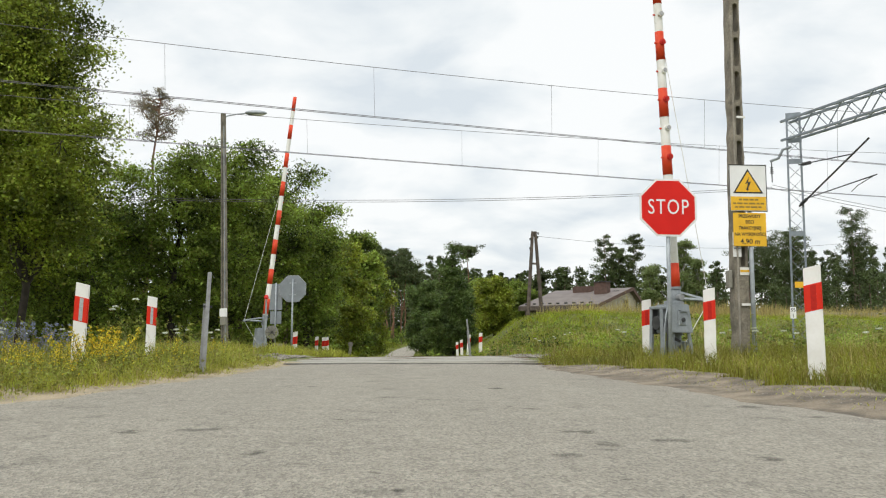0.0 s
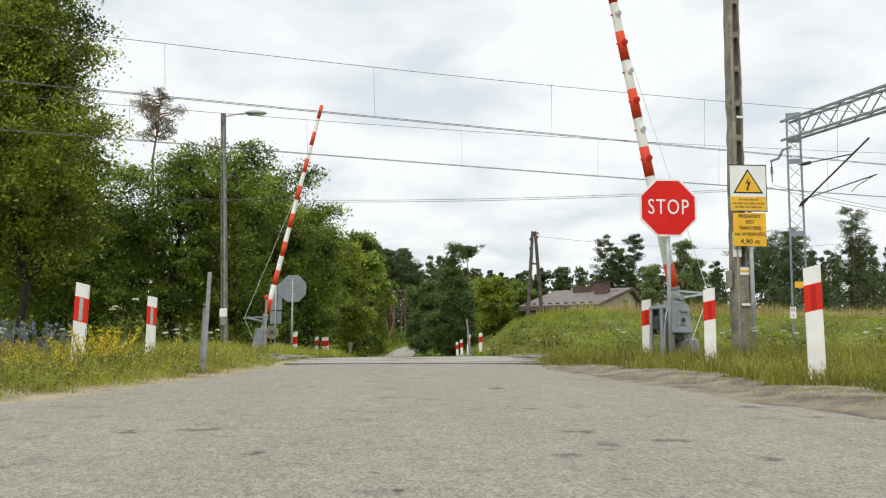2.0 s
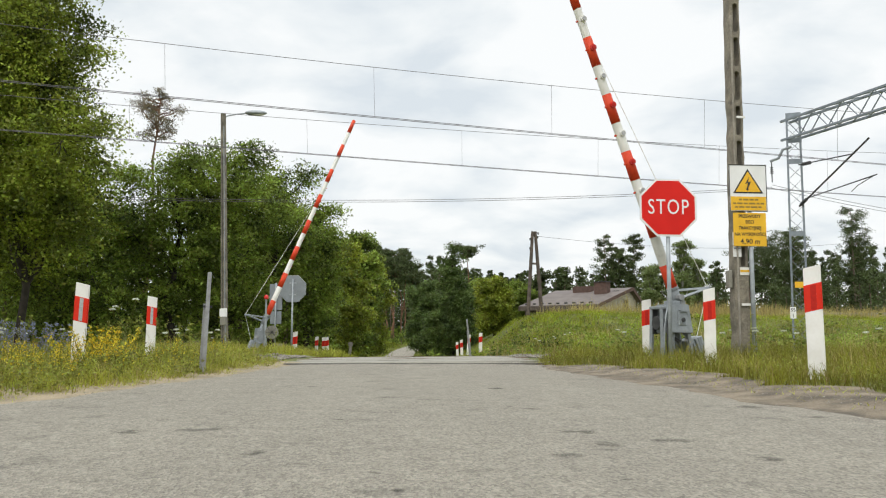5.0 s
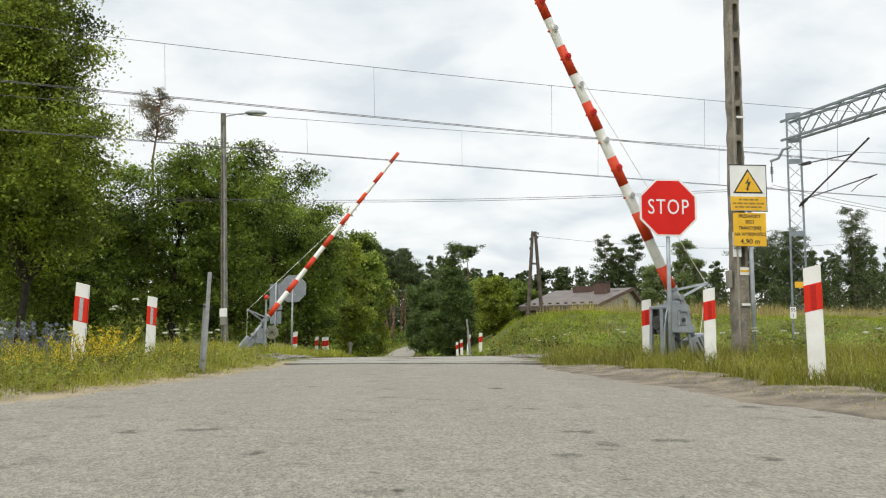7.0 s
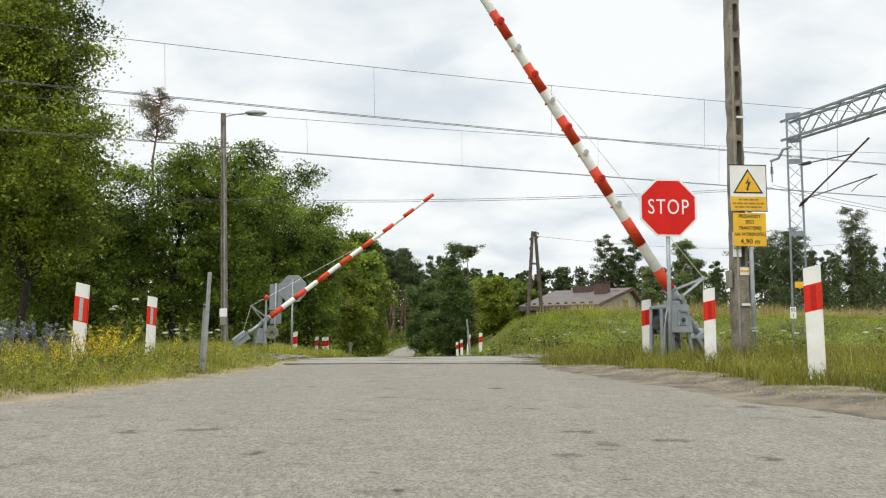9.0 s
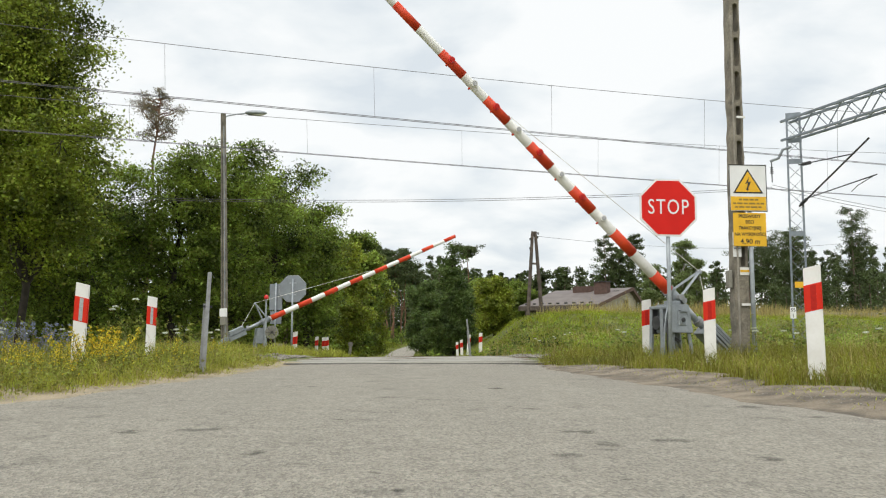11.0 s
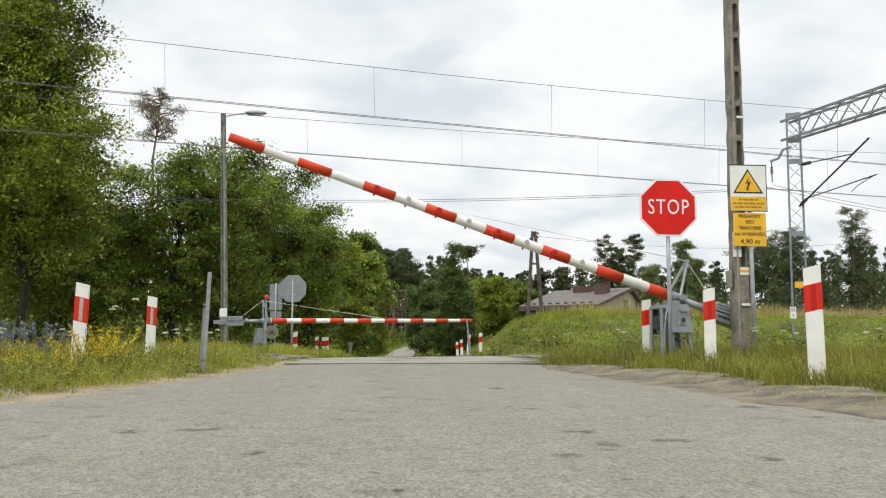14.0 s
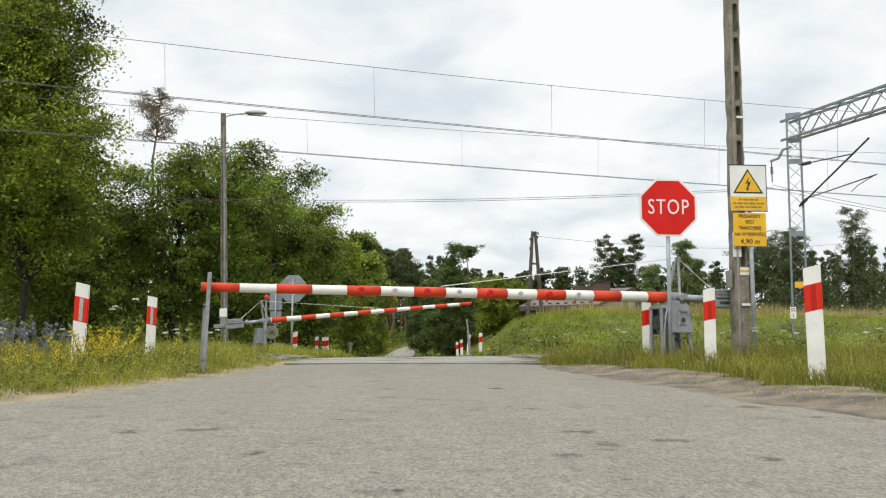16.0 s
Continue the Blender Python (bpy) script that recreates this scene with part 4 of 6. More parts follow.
def cantilever(m, reach):
    """Local x points from the mast over the track."""
    c = thing("cantilever", m, "dark tubular catenary bracket with insulators on the mast", "catenary bracket", "catenary brackets")
    part("stay_tube", tube(bmesh.new(), [(0.2, 0, 5.2), (reach, 0, 7.15)], 0.034, 8), M_DARKSTEEL, c)
    part("top_tube", tube(bmesh.new(), [(0.25, 0, 6.75), (reach - 0.55, 0, 6.72)], 0.022, 8), M_DARKSTEEL, c)
    part("steady_tube", tube(bmesh.new(), [(0.5, 0, 5.45), (reach + 0.2, 0, 5.85)], 0.022, 8), M_DARKSTEEL, c)
    part("registration_arm", tube(bmesh.new(), [(reach + 0.15, 0, 5.85), (reach - 0.5, 0, 5.6), (reach - 0.75, 0, 5.42)], 0.015, 6), M_DARKSTEEL, c)
    for p0, d in (((0.28, 0, 5.26), (1, 0, 0.72)), ((0.45, 0, 6.74), (1, 0, 0))):
        ins = bmesh.new()
        for k in range(5):
            disc(ins, Vector(p0) + Vector(d).normalized() * 0.07 * k, d, 0.065, 0.03, 10)
        part("insulator", ins, M_DARKSTEEL, c)
    return c


# ---- house on the rise ----
def house(m):
    """Local x along the ridge, the near long side at y = 0."""
    h = thing("house", m, "low cream brick house with a brown sheet metal roof", "house")
    L, W, RY, eave, eave_far, ridge, base = 8.02, 7.34, 6.0, 1.47, 2.16, 3.12, -2.5
    # the dark wood of the long walls also stands in for eave shadow
    wall = part("wall", boxes((0, L, 0, 0.25, base, eave), (0, L, W - 0.25, W, base, eave_far)), M_WOOD, h, "dark timber long walls, toned for the shadow under the eaves")
    bm = bmesh.new()
    for x0 in (0, L - 0.25):
        a = [bm.verts.new((x0, y, z)) for y, z in ((0.25, base), (W - 0.25, base), (W - 0.25, eave_far), (RY, ridge - 0.12), (0.25, eave))]
        b = [bm.verts.new((x0 + 0.25, v.co.y, v.co.z)) for v in a]
        bm.faces.new(a[::-1])
        bm.faces.new(b)
        for i in range(5):
            j = (i + 1) % 5
            bm.faces.new((a[i], a[j], b[j], b[i]))
    gable = part("gable_wall", bm, M_MORTAR, h, "cream brick gable wall")
    data = from_bm("brick", boxes((L - 0.02, L + 0.03, -0.245, 0.245, 0, 0.19), bevel=0.0), M_BRICK)
    z, row = -0.6, 0
    while z < ridge - 0.4:
        zt = z + 0.25
        y = max(0.05, (zt - eave) / (ridge - eave) * RY) + (0.25 if row % 2 else 0.0)
        end = min(W - 0.05, W - (zt - eave_far) / (ridge - eave_far) * (W - RY))
        while y + 0.5 < end:
            if not (4.6 < y + 0.25 < 5.9 and 0.9 < z < 2.0):
                ob = new("brick", data)
                ob.parent = gable
                ob.matrix_basis = pose(0, y + 0.25, z)
            y += 0.52
        z += 0.21
        row += 1
    win = part("window", boxes((L - 0.3, L + 0.04, 4.9, 5.6, 1.1, 2.05)), M_WOOD, h, "small dark gable window")
    part("pane", boxes((L + 0.04, L + 0.055, 5.0, 5.5, 1.2, 1.95)), M_GLASS, win)
    ov = 0.4
    for s in (0, 1):
        bm = bmesh.new()
        y0 = -ov if s == 0 else W + ov
        ze = eave - ov * (ridge - eave) / RY if s == 0 else eave_far - ov * (ridge - eave_far) / (W - RY)
        q = [(-ov, y0, ze), (L + ov, y0, ze), (L + ov, RY, ridge), (-ov, RY, ridge)]
        a = [bm.verts.new(v) for v in q]
        b = [bm.verts.new((v[0], v[1], v[2] + 0.16)) for v in q]
        bm.faces.new(a)
        bm.faces.new(b[::-1])
        for i in range(4):
            j = (i + 1) % 4
            bm.faces.new((a[j], a[i], b[i], b[j]))
        bmesh.ops.recalc_face_normals(bm, faces=bm.faces[:])
        roof = part("roof", bm, M_ROOF, h, "brown sheet metal roof slope")
        if s == 0:
            for k in range(9):
                x = 0.1 + k * 0.88
                part("snow_guard", boxes((x, x + 0.35, 0.0, 0.06, eave + 0.12, eave + 0.3)), M_DARKSTEEL, roof)
    # tall dark board takes the place of the shadow line below the eave
    part("fascia", boxes((-ov, L + ov, -ov - 0.05, -ov - 0.001, eave - 0.4, eave - 0.02)), M_WOOD, h, "eaves board coloured dark for the shadow line under the roof")
    for s in (0, 1):
        bm = bmesh.new()
        bar(bm, (L + ov + 0.03, -ov if s == 0 else W + ov, eave - 0.06 if s == 0 else eave_far - 0.24), (L + ov + 0.03, RY, ridge + 0.03), 0.06, 0.3)
        part("bargeboard", bm, M_CHIMNEY, h, "brown bargeboard")
    ch = part("chimney", boxes((5.6, 6.9, 3.6, 4.4, 2.2, 3.75), bevel=0.02), M_CHIMNEY, h, "low brick chimney stack")
    part("cap", boxes((5.52, 6.98, 3.52, 4.48, 3.75, 3.83)), M_DARKSTEEL, ch)
    part("chimney", boxes((2.6, 4.6, 4.6, 5.4, 2.4, 3.5), bevel=0.02), M_CHIMNEY, h, "low brick chimney stack")
    part("roof_hatch", boxes((7.0, 7.7, 4.6, 5.2, 2.6, 2.95)), M_DARKSTEEL, h)
    return h


# ---- placing the built things ----
def lz(x, y):
    return float(land(x, y))


stop_sign(pose(3.58, 12.5, 0.0, 0, 0.4, 4), 2.59, "red octagonal stop sign on a galvanised pole by the road")
stop_sign(pose(-5.24, 27.6, -0.1, 0, 0, 178), 2.29, "stop sign seen from its grey back beyond the tracks")
warning_signs(pose(5.03, 12.94, -0.085, 0, 0.5, 2))
slotted_pole(pose(4.885, 13.12, 0, 0, 0.6, 4), 10.5)
lamp_pole(pose(-7.95, 29, 0.1, 0, -2.0, 0), 8.75)
wood_pole(pose(6.95, 60, 2.0, 0, 0, 10), 6.5)
rest_post(pose(-3.15, 10.5, 0, 0, 1.9, 19), 1.40, "leaning grey steel angle post where the lowered arm rests")
rest_post(pose(1.02, 29.0, -0.25, 0, -6, 10), 1.42, "leaning grey steel post where the far arm rests")

for x, y, top, tilt, turn in ((3.70, 7.9, 1.24, -0.3, -27), (3.79, 11.3, 1.22, 0.4, -19), (3.56, 13.9, 1.18, 0.3, -14)):
    guide_post(pose(x, y, top - 1.15, 0, tilt, turn), 1, "white guide post with a red band standing in grass", 1)
for x, y, top, tilt in ((-4.585, 10, 1.21, 1.5), (-5.0, 13.6, 1.22, 0.6)):
    guide_post(pose(x, y, top - 1.15, 0, tilt, 20), 1, "white guide post with red band and grey reflector in grass", -1)
for x, y, top, tilt in ((-5.40, 29, 0.70, 1.0), (-6.28, 39.4, 0.52, 2.0), (-6.0, 40, 0.48, 0), (-5.82, 40.2, 0.50, -2.0)):
    guide_post(pose(x, y, top - 1.15, 0, tilt, 5), 1, "white guide post with a red band beyond the crossing", 1)
for x, y, top, tilt in ((1.78, 38, 0.70, 1.0), (1.32, 42, 0.62, 3), (1.12, 47, 0.33, -2), (0.95, 52, 0.15, -2)):
    guide_post(pose(x, y, top - 1.15, 0, tilt, 5), 1, "white guide post with a red band along the grassy bank", 1)


def sign_backs(m):
    s = thing("road_sign", m, "two rectangular road signs on one pole seen from behind", "road sign")
    part("pole", tube(bmesh.new(), [(0, 0, -0.3), (0, 0, 2.45)], 0.03, 10), M_GALV, s, smooth=True)
    part("plate", boxes((-0.24, 0.22, 0.04, 0.055, 1.5, 2.42), bevel=0.003), M_SIGNBACK, s, "grey plate back")
    part("plate", boxes((-0.20, 0.20, 0.04, 0.055, 1.02, 1.46), bevel=0.003), M_SIGNBACK, s, "grey plate back")
    return s


sign_backs(pose(-5.85, 27.7, -0.05, 0, 0, -6))


def stake(m, h):
    return solo("marker_stake", boxes((-0.09, 0.09, -0.03, 0.03, -0.3, h), (-0.14, 0.14, -0.035, 0.035, h - 0.25, h - 0.05), bevel=0.006), M_CONCRETE2, "small weathered concrete marker stake beside the road", "marker", m, "marker stakes")


stake(pose(-5.75, 49, -0.9, 0, 4, 0), 1.1)
stake(pose(-7.0, 66, -1.3, 0, -3, 0), 1.2)

# catenary: portal over both tracks
MAST_FAR, MAST_NEAR = Vector((13.05, 29.0, 0.1)), Vector((16.9, 17.9, 0.1))
lattice_mast(Matrix.Translation(MAST_FAR) @ pose(0, 0, 0, 0, 0.55, -20), 8.7, True)
lattice_mast(Matrix.Translation(MAST_NEAR) @ pose(0, 0, 0, 0, 0, 19), 8.5, False)
portal_beam(MAST_FAR, MAST_NEAR, 7.88)
cantilever(Matrix.Translation(MAST_FAR) @ pose(0, 0, 0, 0, 0, -62), 3.05)
overhead_line(16.75, 5.46, 6.57, 0.0011, 2.0, "contact and messenger wire with droppers over the near track", -35.9)
overhead_line(20.75, 5.43, 6.28, 0.00085, -5.0, "contact and messenger wire with droppers over the far track", -41.2)
for dz in (0.0, 0.07):
    cable(((-21.2, 28.5, 5.97 + dz), (12.2, 28.9, 5.97 + dz)), 0.009, "thin black cable hung along the tracks", 0.53)
for dz in (0.0, 0.12):
    cable(((12.2, 28.9, 6.0 + dz), (40, 38.4, 6.0 + dz)), 0.009, "thin black cable hung along the tracks", 1.0)
part("feeder_bracket", tube(bmesh.new(), [(-0.1, -0.17, 7.45), (-0.4, -0.17, 7.36), (-0.55, -0.17, 7.05), (-0.85, -0.17, 6.95)], 0.05, 8), M_GREYPAINT, bpy.data.objects["catenary_mast"])
ins = bmesh.new()
tube(ins, [(-0.8, -0.17, 6.95), (-0.8, -0.17, 6.15)], 0.02, 6)
for k in range(4):
    disc(ins, (-0.8, -0.17, 6.7 - 0.07 * k), (0, 0, 1), 0.06, 0.03, 10)
part("feeder_insulator", ins, M_DARKSTEEL, bpy.data.objects["catenary_mast"])
cable(((6.7, 60, 8.2), (40, 75, 9.5)), 0.012, "thin wire from the wooden utility pole", 0.8)

house(Matrix.Translation((7.88, 76.7, 1.9)) @ pose(0, 0, 0, 0, 0, -41.2))

for a in ((0.54, 3.67, 0.13, 0.09, 0), (0.86, 4.08, 0.12, 0.12, 0), (1.16, 4.17, 0.15, 0.09, 0), (0.79, 3.84, 0.08, 0.05, 0), (0.52, 7.75, 0.13, 0.16, 0), (0.49, 5.9, 0.06, 0.08, 0), (0.77, 4.54, 0.13, 0.12, 0),
          (2.27, 5.99, 0.19, 0.13, 0), (1.44, 3.58, 0.09, 0.08, 0), (0.69, 3.05, 0.045, 0.03, 0), (-0.88, 3.73, 0.09, 0.10, 0.4), (-1.77, 4.54, 0.13, 0.12, 0.3), (-1.41, 4.64, 0.18, 0.12, 0.2), (-0.29, 3.22, 0.05, 0.03, 0),
          (-0.15, 2.86, 0.06, 0.05, -0.3), (-2.09, 3.92, 0.04, 0.05, 0), (2.48, 5.3, 0.09, 0.10, 0), (-0.66, 5.1, 0.07, 0.06, 0), (-0.44, 6.72, 0.14, 0.10, 0), (0.59, 5.73, 0.2, 0.07, 0), (-1.3, 8.0, 0.14, 0.07, 0)):
    patch_thing(*a)
bmp = bmesh.new()
solo("asphalt_seam", box(bmp, -2.75, 1.75, -0.09, 0.09, 0.0, 0.08, m=pose(0, 13.9, 0, 0, 0, 1.5)), M_TAR, "dark tar seam where the asphalt meets the crossing", "road seam", kind="structure")


# ---- plants ----
def branch_path(rng, a, b, wob_, n=6):
    a, b = np.asarray(a, float), np.asarray(b, float)
    t = np.linspace(0, 1, n)[:, None]
    p = a + (b - a) * t
    p[1:-1] += rng.normal(size=(n - 2, 3)) * wob_
    return p


def tree(name, x, y, height, radius, crown_base, leafmat, seed, leaves=22000, leaf=0.10, bark=None, label="", category="tree", group="", form="round", trunk_r=None, lean=(0, 0), clumps=150):
    """Trunk, limbs and a crown of leaf clumps grouped into uneven lobes."""
    rng = np.random.default_rng(seed)
    z0 = lz(x, y) - 0.25
    t = thing(name, pose(x, y, z0), label, category, group)
    tr = trunk_r or 0.018 * height + 0.03
    top = np.array([lean[0], lean[1], height * 0.9])
    spine = branch_path(rng, (0, 0, 0), top, 0.018 * height, 9)
    bm = bmesh.new()
    tube(bm, spine, [tr * (1 - 0.96 * k / 8) for k in range(9)], 9)
    trunk = part("trunk", bm, bark or M_BARK, t, smooth=True)
    cb = crown_base * height
    ch = height - cb
    lobes = []
    nl = {"column": 14, "cone": 26}.get(form, 14)
    for k in range(nl):
        f = (k + 0.5) / nl
        zz = cb + ch * (0.10 + 0.82 * f)
        if form == "cone":
            env = radius * min(0.8, 1.05 - 0.92 * f)
        elif form == "column":
            env = radius * (0.9 - 0.35 * f)
        else:
            env = radius * (0.55 + 0.55 * math.sin(math.pi * (0.12 + 0.78 * f)))
        ang = k * 2.4 + rng.uniform(-0.5, 0.5)
        rr = env * rng.uniform(0.35, 0.72)
        lr = env * rng.uniform(0.42, 0.62)
        if form == "cone":
            rr, lr = env * rng.uniform(0.3, 0.7), env * rng.uniform(0.42, 0.6)
        i = min(int(zz / (height * 0.9) * 8), 8)
        c = np.array([spine[i][0] + rr * math.cos(ang), spine[i][1] + rr * math.sin(ang), zz])
        lobes.append((c, lr))
    if form == "cone":
        lobes = lobes[:-5]
        for k in range(9):
            f = 0.25 + 0.75 * k / 8
            lr = radius * (0.62 - 0.39 * f)
            lobes.append((np.array([top[0] * f, top[1] * f, cb + ch * f - 0.85 * lr]), lr))
    else:
        lobes.append((np.array([top[0], top[1], height - radius * 0.52]), radius * 0.42))
    pts = []
    wsum = sum(r * r for _, r in lobes)
    for c, r in lobes:
        i = int(np.clip(c[2] / (height * 0.9) * 8 - 1.3, 1, 7))
        limbs = bmesh.new()
        lp = branch_path(rng, spine[i], c, r * 0.10, 5)
        tube(limbs, lp, [tr * 0.42 * (1 - 0.8 * k / 4) for k in range(5)], 6)
        nc = max(int(clumps * r * r / wsum), 6)
        d = rng.normal(size=(nc, 3))
        d[:, 2] = d[:, 2] * 0.9 + 0.15
        d /= np.linalg.norm(d, axis=1)[:, None]
        cc = c + d * r * rng.uniform(0.5, 1.15, (nc, 1)) * np.array([1, 1, 0.85])
        for q in cc[:: max(nc // 6, 1)]:
            tube(limbs, branch_path(rng, c, q, r * 0.08, 4), [tr * 0.12, tr * 0.09, tr * 0.06, tr * 0.03], 4)
        part("limb", limbs, bark or M_BARK, t)
        # sprays: leaves thick at the tip of each twig, thinner along it, drooping at the rim
        npc = max(int(leaves * r * r / wsum / nc), 4)
        cs = rng.uniform(0.25, 0.5, (nc, 1, 1)) * r * math.sqrt(12.6 / nc)
        off = np.clip(rng.normal(size=(nc, npc, 3)), -1.7, 1.7) * cs * np.array([1.25, 1.25, 0.5])
        off[..., 2] -= 0.35 * np.hypot(off[..., 0], off[..., 1])
        along = rng.uniform(0.4, 1.0, (nc, npc, 1))
        tip = rng.uniform(0, 1, (nc, npc, 1)) < 0.66
        twig = c + (cc[:, None, :] - c) * along + off * 0.55
        pts.append(np.where(tip, cc[:, None, :] + off, twig).reshape(-1, 3))
    v, f = (leaf_tris if y > 46 else leaf_quads)(rng, np.concatenate(pts), leaf)
    ob = new("crown", raw_mesh("crown", v, f, leafmat))
    ob.parent = t
    return t


def pine(x, y, height, radius, crown_base, seed, needle=None, label="", leaves=5000, leaf=0.16, group="", lean=(0, 0), bark=None, tiers=9, flat_=0.4, zbase=None):
    """A bare trunk with flat tufts of needles on crooked boughs near the top."""
    rng = np.random.default_rng(seed)
    z0 = (lz(x, y) if zbase is None else zbase) - 0.2
    height = height - z0 if zbase is None else height
    t = thing("pine_tree", pose(x, y, z0), label, "tree", group)
    tr = 0.008 * height + 0.04
    top = np.array([lean[0], lean[1], height * 0.97])
    spine = branch_path(rng, (0, 0, 0), top, 0.010 * height, 9)
    part("trunk", tube(bmesh.new(), spine, [tr * (1 - 0.8 * k / 8) for k in range(9)], 8), bark or M_PINEBARK, t, smooth=True)
    pts = []
    cb = crown_base * height
    for k in range(tiers * 3):
        f = (k + rng.uniform(0, 0.8)) / (tiers * 3)
        zz = cb + (height - cb) * min(f, 1) * 0.96
        s = zz / (height * 0.97) * 8
        i = int(np.clip(s, 0, 7))
        root = spine[i] + (spine[i + 1] - spine[i]) * np.clip(s - i, 0, 1)
        env = radius * (0.45 + 0.75 * math.sin(math.pi * (0.15 + 0.70 * f))) * rng.uniform(0.5, 1.1)
        ang = rng.uniform(0, 2 * math.pi)
        end = root + np.array([env * math.cos(ang), env * math.sin(ang), env * rng.uniform(0.1, 0.55)])
        part("bough", tube(bmesh.new(), branch_path(rng, root, end, env * 0.06, 5), [tr * 0.35, tr * 0.28, tr * 0.2, tr * 0.13, tr * 0.06], 5), bark or M_PINEBARK, t)
        n = max(leaves // (tiers * 3), 8)
        m = 9
        cc = root + (end - root) * rng.uniform(0.4, 1.08, (m, 1)) + np.clip(rng.normal(size=(m, 3)), -1.6, 1.6) * env * np.array([0.22, 0.22, 0.11])
        off = np.clip(rng.normal(size=(m, n // m + 1, 3)), -1.7, 1.7) * env * np.array([0.16, 0.16, 0.16 * flat_])
        pts.append((cc[:, None, :] + off).reshape(-1, 3))
    v, f = leaf_tris(rng, np.concatenate(pts), leaf, 0.4)
    ob = new("crown", raw_mesh("crown", v, f, needle or M_NEEDLE))
    ob.parent = t
    return t


DEC = "leafy deciduous tree at the edge of the woods"
G1 = "trees along the railway"
# tall trees left of the road


def reach(top, x, y):
    """Height of a tree whose tip is to stand at a given level."""
    return top - lz(x, y) + 0.25


tree("deciduous_tree", -14.2, 26.5, 17.3, 4.1, 0.17, M_LEAF_A, 11, 112000, 0.06, label="tall spreading deciduous tree with layered green foliage", group=G1, clumps=1000, trunk_r=0.14, form="cone")
tree("deciduous_tree", -17.4, 28.5, 17.5, 3.2, 0.06, M_LEAF_A, 12, 44000, 0.065, label=DEC, group=G1, clumps=600)
tree("deciduous_tree", -15.2, 33.0, 6.4, 2.7, 0.03, M_LEAF_B, 13, 34000, 0.064, label=DEC, group=G1, clumps=560)
tree("deciduous_tree", -11.6, 34.0, 8.7, 2.5, 0.02, M_LEAF_B, 14, 46000, 0.064, label=DEC, group=G1, clumps=700)
tree("deciduous_tree", -9.5, 35.5, 9.8, 2.6, 0.03, M_LEAF_B, 15, 46000, 0.064, label=DEC, group=G1, clumps=700)
tree("deciduous_tree", -8.2, 38.5, 9.7, 1.9, 0.05, M_LEAF_B, 28, 26000, 0.068, label=DEC, group=G1, clumps=340)
tree("deciduous_tree", -7.0, 41.0, 8.6, 1.85, 0.12, M_LEAF_B, 16, 32000, 0.068, label="dark green deciduous tree with a ragged crown", group=G1, clumps=260)
tree("deciduous_tree", -18.5, 38.0, 9.5, 3.6, 0.03, M_LEAF_B, 17, 8000, 0.13, label=DEC, group=G1, clumps=200)
tree("deciduous_tree", -21.5, 31.0, 13.0, 3.6, 0.03, M_LEAF_B, 18, 5000, 0.15, label=DEC, group=G1, clumps=200)
tree("deciduous_tree", -8.6, 48.0, 7.2, 2.0, 0.02, M_LEAF_B, 19, 36000, 0.106, label=DEC, group=G1, clumps=260)
tree("deciduous_tree", -7.4, 54.0, reach(7.2, -7.4, 54), 2.2, 0.02, M_LEAF_C, 20, 46000, 0.106, label="bright green deciduous tree by the roadside", group=G1, clumps=300)
tree("deciduous_tree", -6.8, 63.0, reach(9.3, -6.8, 63), 2.0, 0.02, M_LEAF_B, 22, 36000, 0.112, label=DEC, group=G1, clumps=260)
tree("deciduous_tree", -6.9, 69.0, reach(7.3, -6.9, 69), 2.1, 0.02, M_LEAF_C, 21, 36000, 0.112, label="bright green deciduous tree by the roadside", group=G1, clumps=260)
pine(-16.95, 45, 14.7, 1.25, 0.80, 31, M_NEEDLE_DRY, "slender pine with a thin browning crown above the trees", 9000, 0.04, lean=(0.45, 0), flat_=0.5, bark=M_PINEBARK)
# right of the road, past the bank
tree("deciduous_tree", 1.1, 84, reach(10.6, 1.1, 84), 3.0, 0.0, M_LEAF_D, 23, 80000, 0.11, form="cone", label="tall dark green conical tree beside the road bend", group=G1, clumps=500)
tree("deciduous_tree", -3.0, 137, reach(10.6, -3.0, 137), 3.2, 0.0, M_LEAF_D, 24, 46000, 0.17, label="broad dark green tree beside the road bend", group=G1, clumps=260)
tree("deciduous_tree", 5.0, 78, reach(6.5, 5.0, 78), 1.9, 0.02, M_LEAF_C, 25, 34000, 0.112, label=DEC, group=G1, clumps=260)
tree("deciduous_tree", 7.9, 84, reach(6.7, 7.9, 84), 1.9, 0.02, M_LEAF_B, 26, 30000, 0.112, label=DEC, group=G1, clumps=240)
tree("deciduous_tree", 4.2, 92, reach(7.4, 4.2, 92), 2.0, 0.02, M_LEAF_B, 27, 24000, 0.125, label=DEC, group=G1, clumps=200)
pine(2.9, 92, 10.9, 1.1, 0.86, 32, None, "pine with a flat crown behind broadleaved trees", 4500, 0.085)
PG = "tall pines on the horizon"
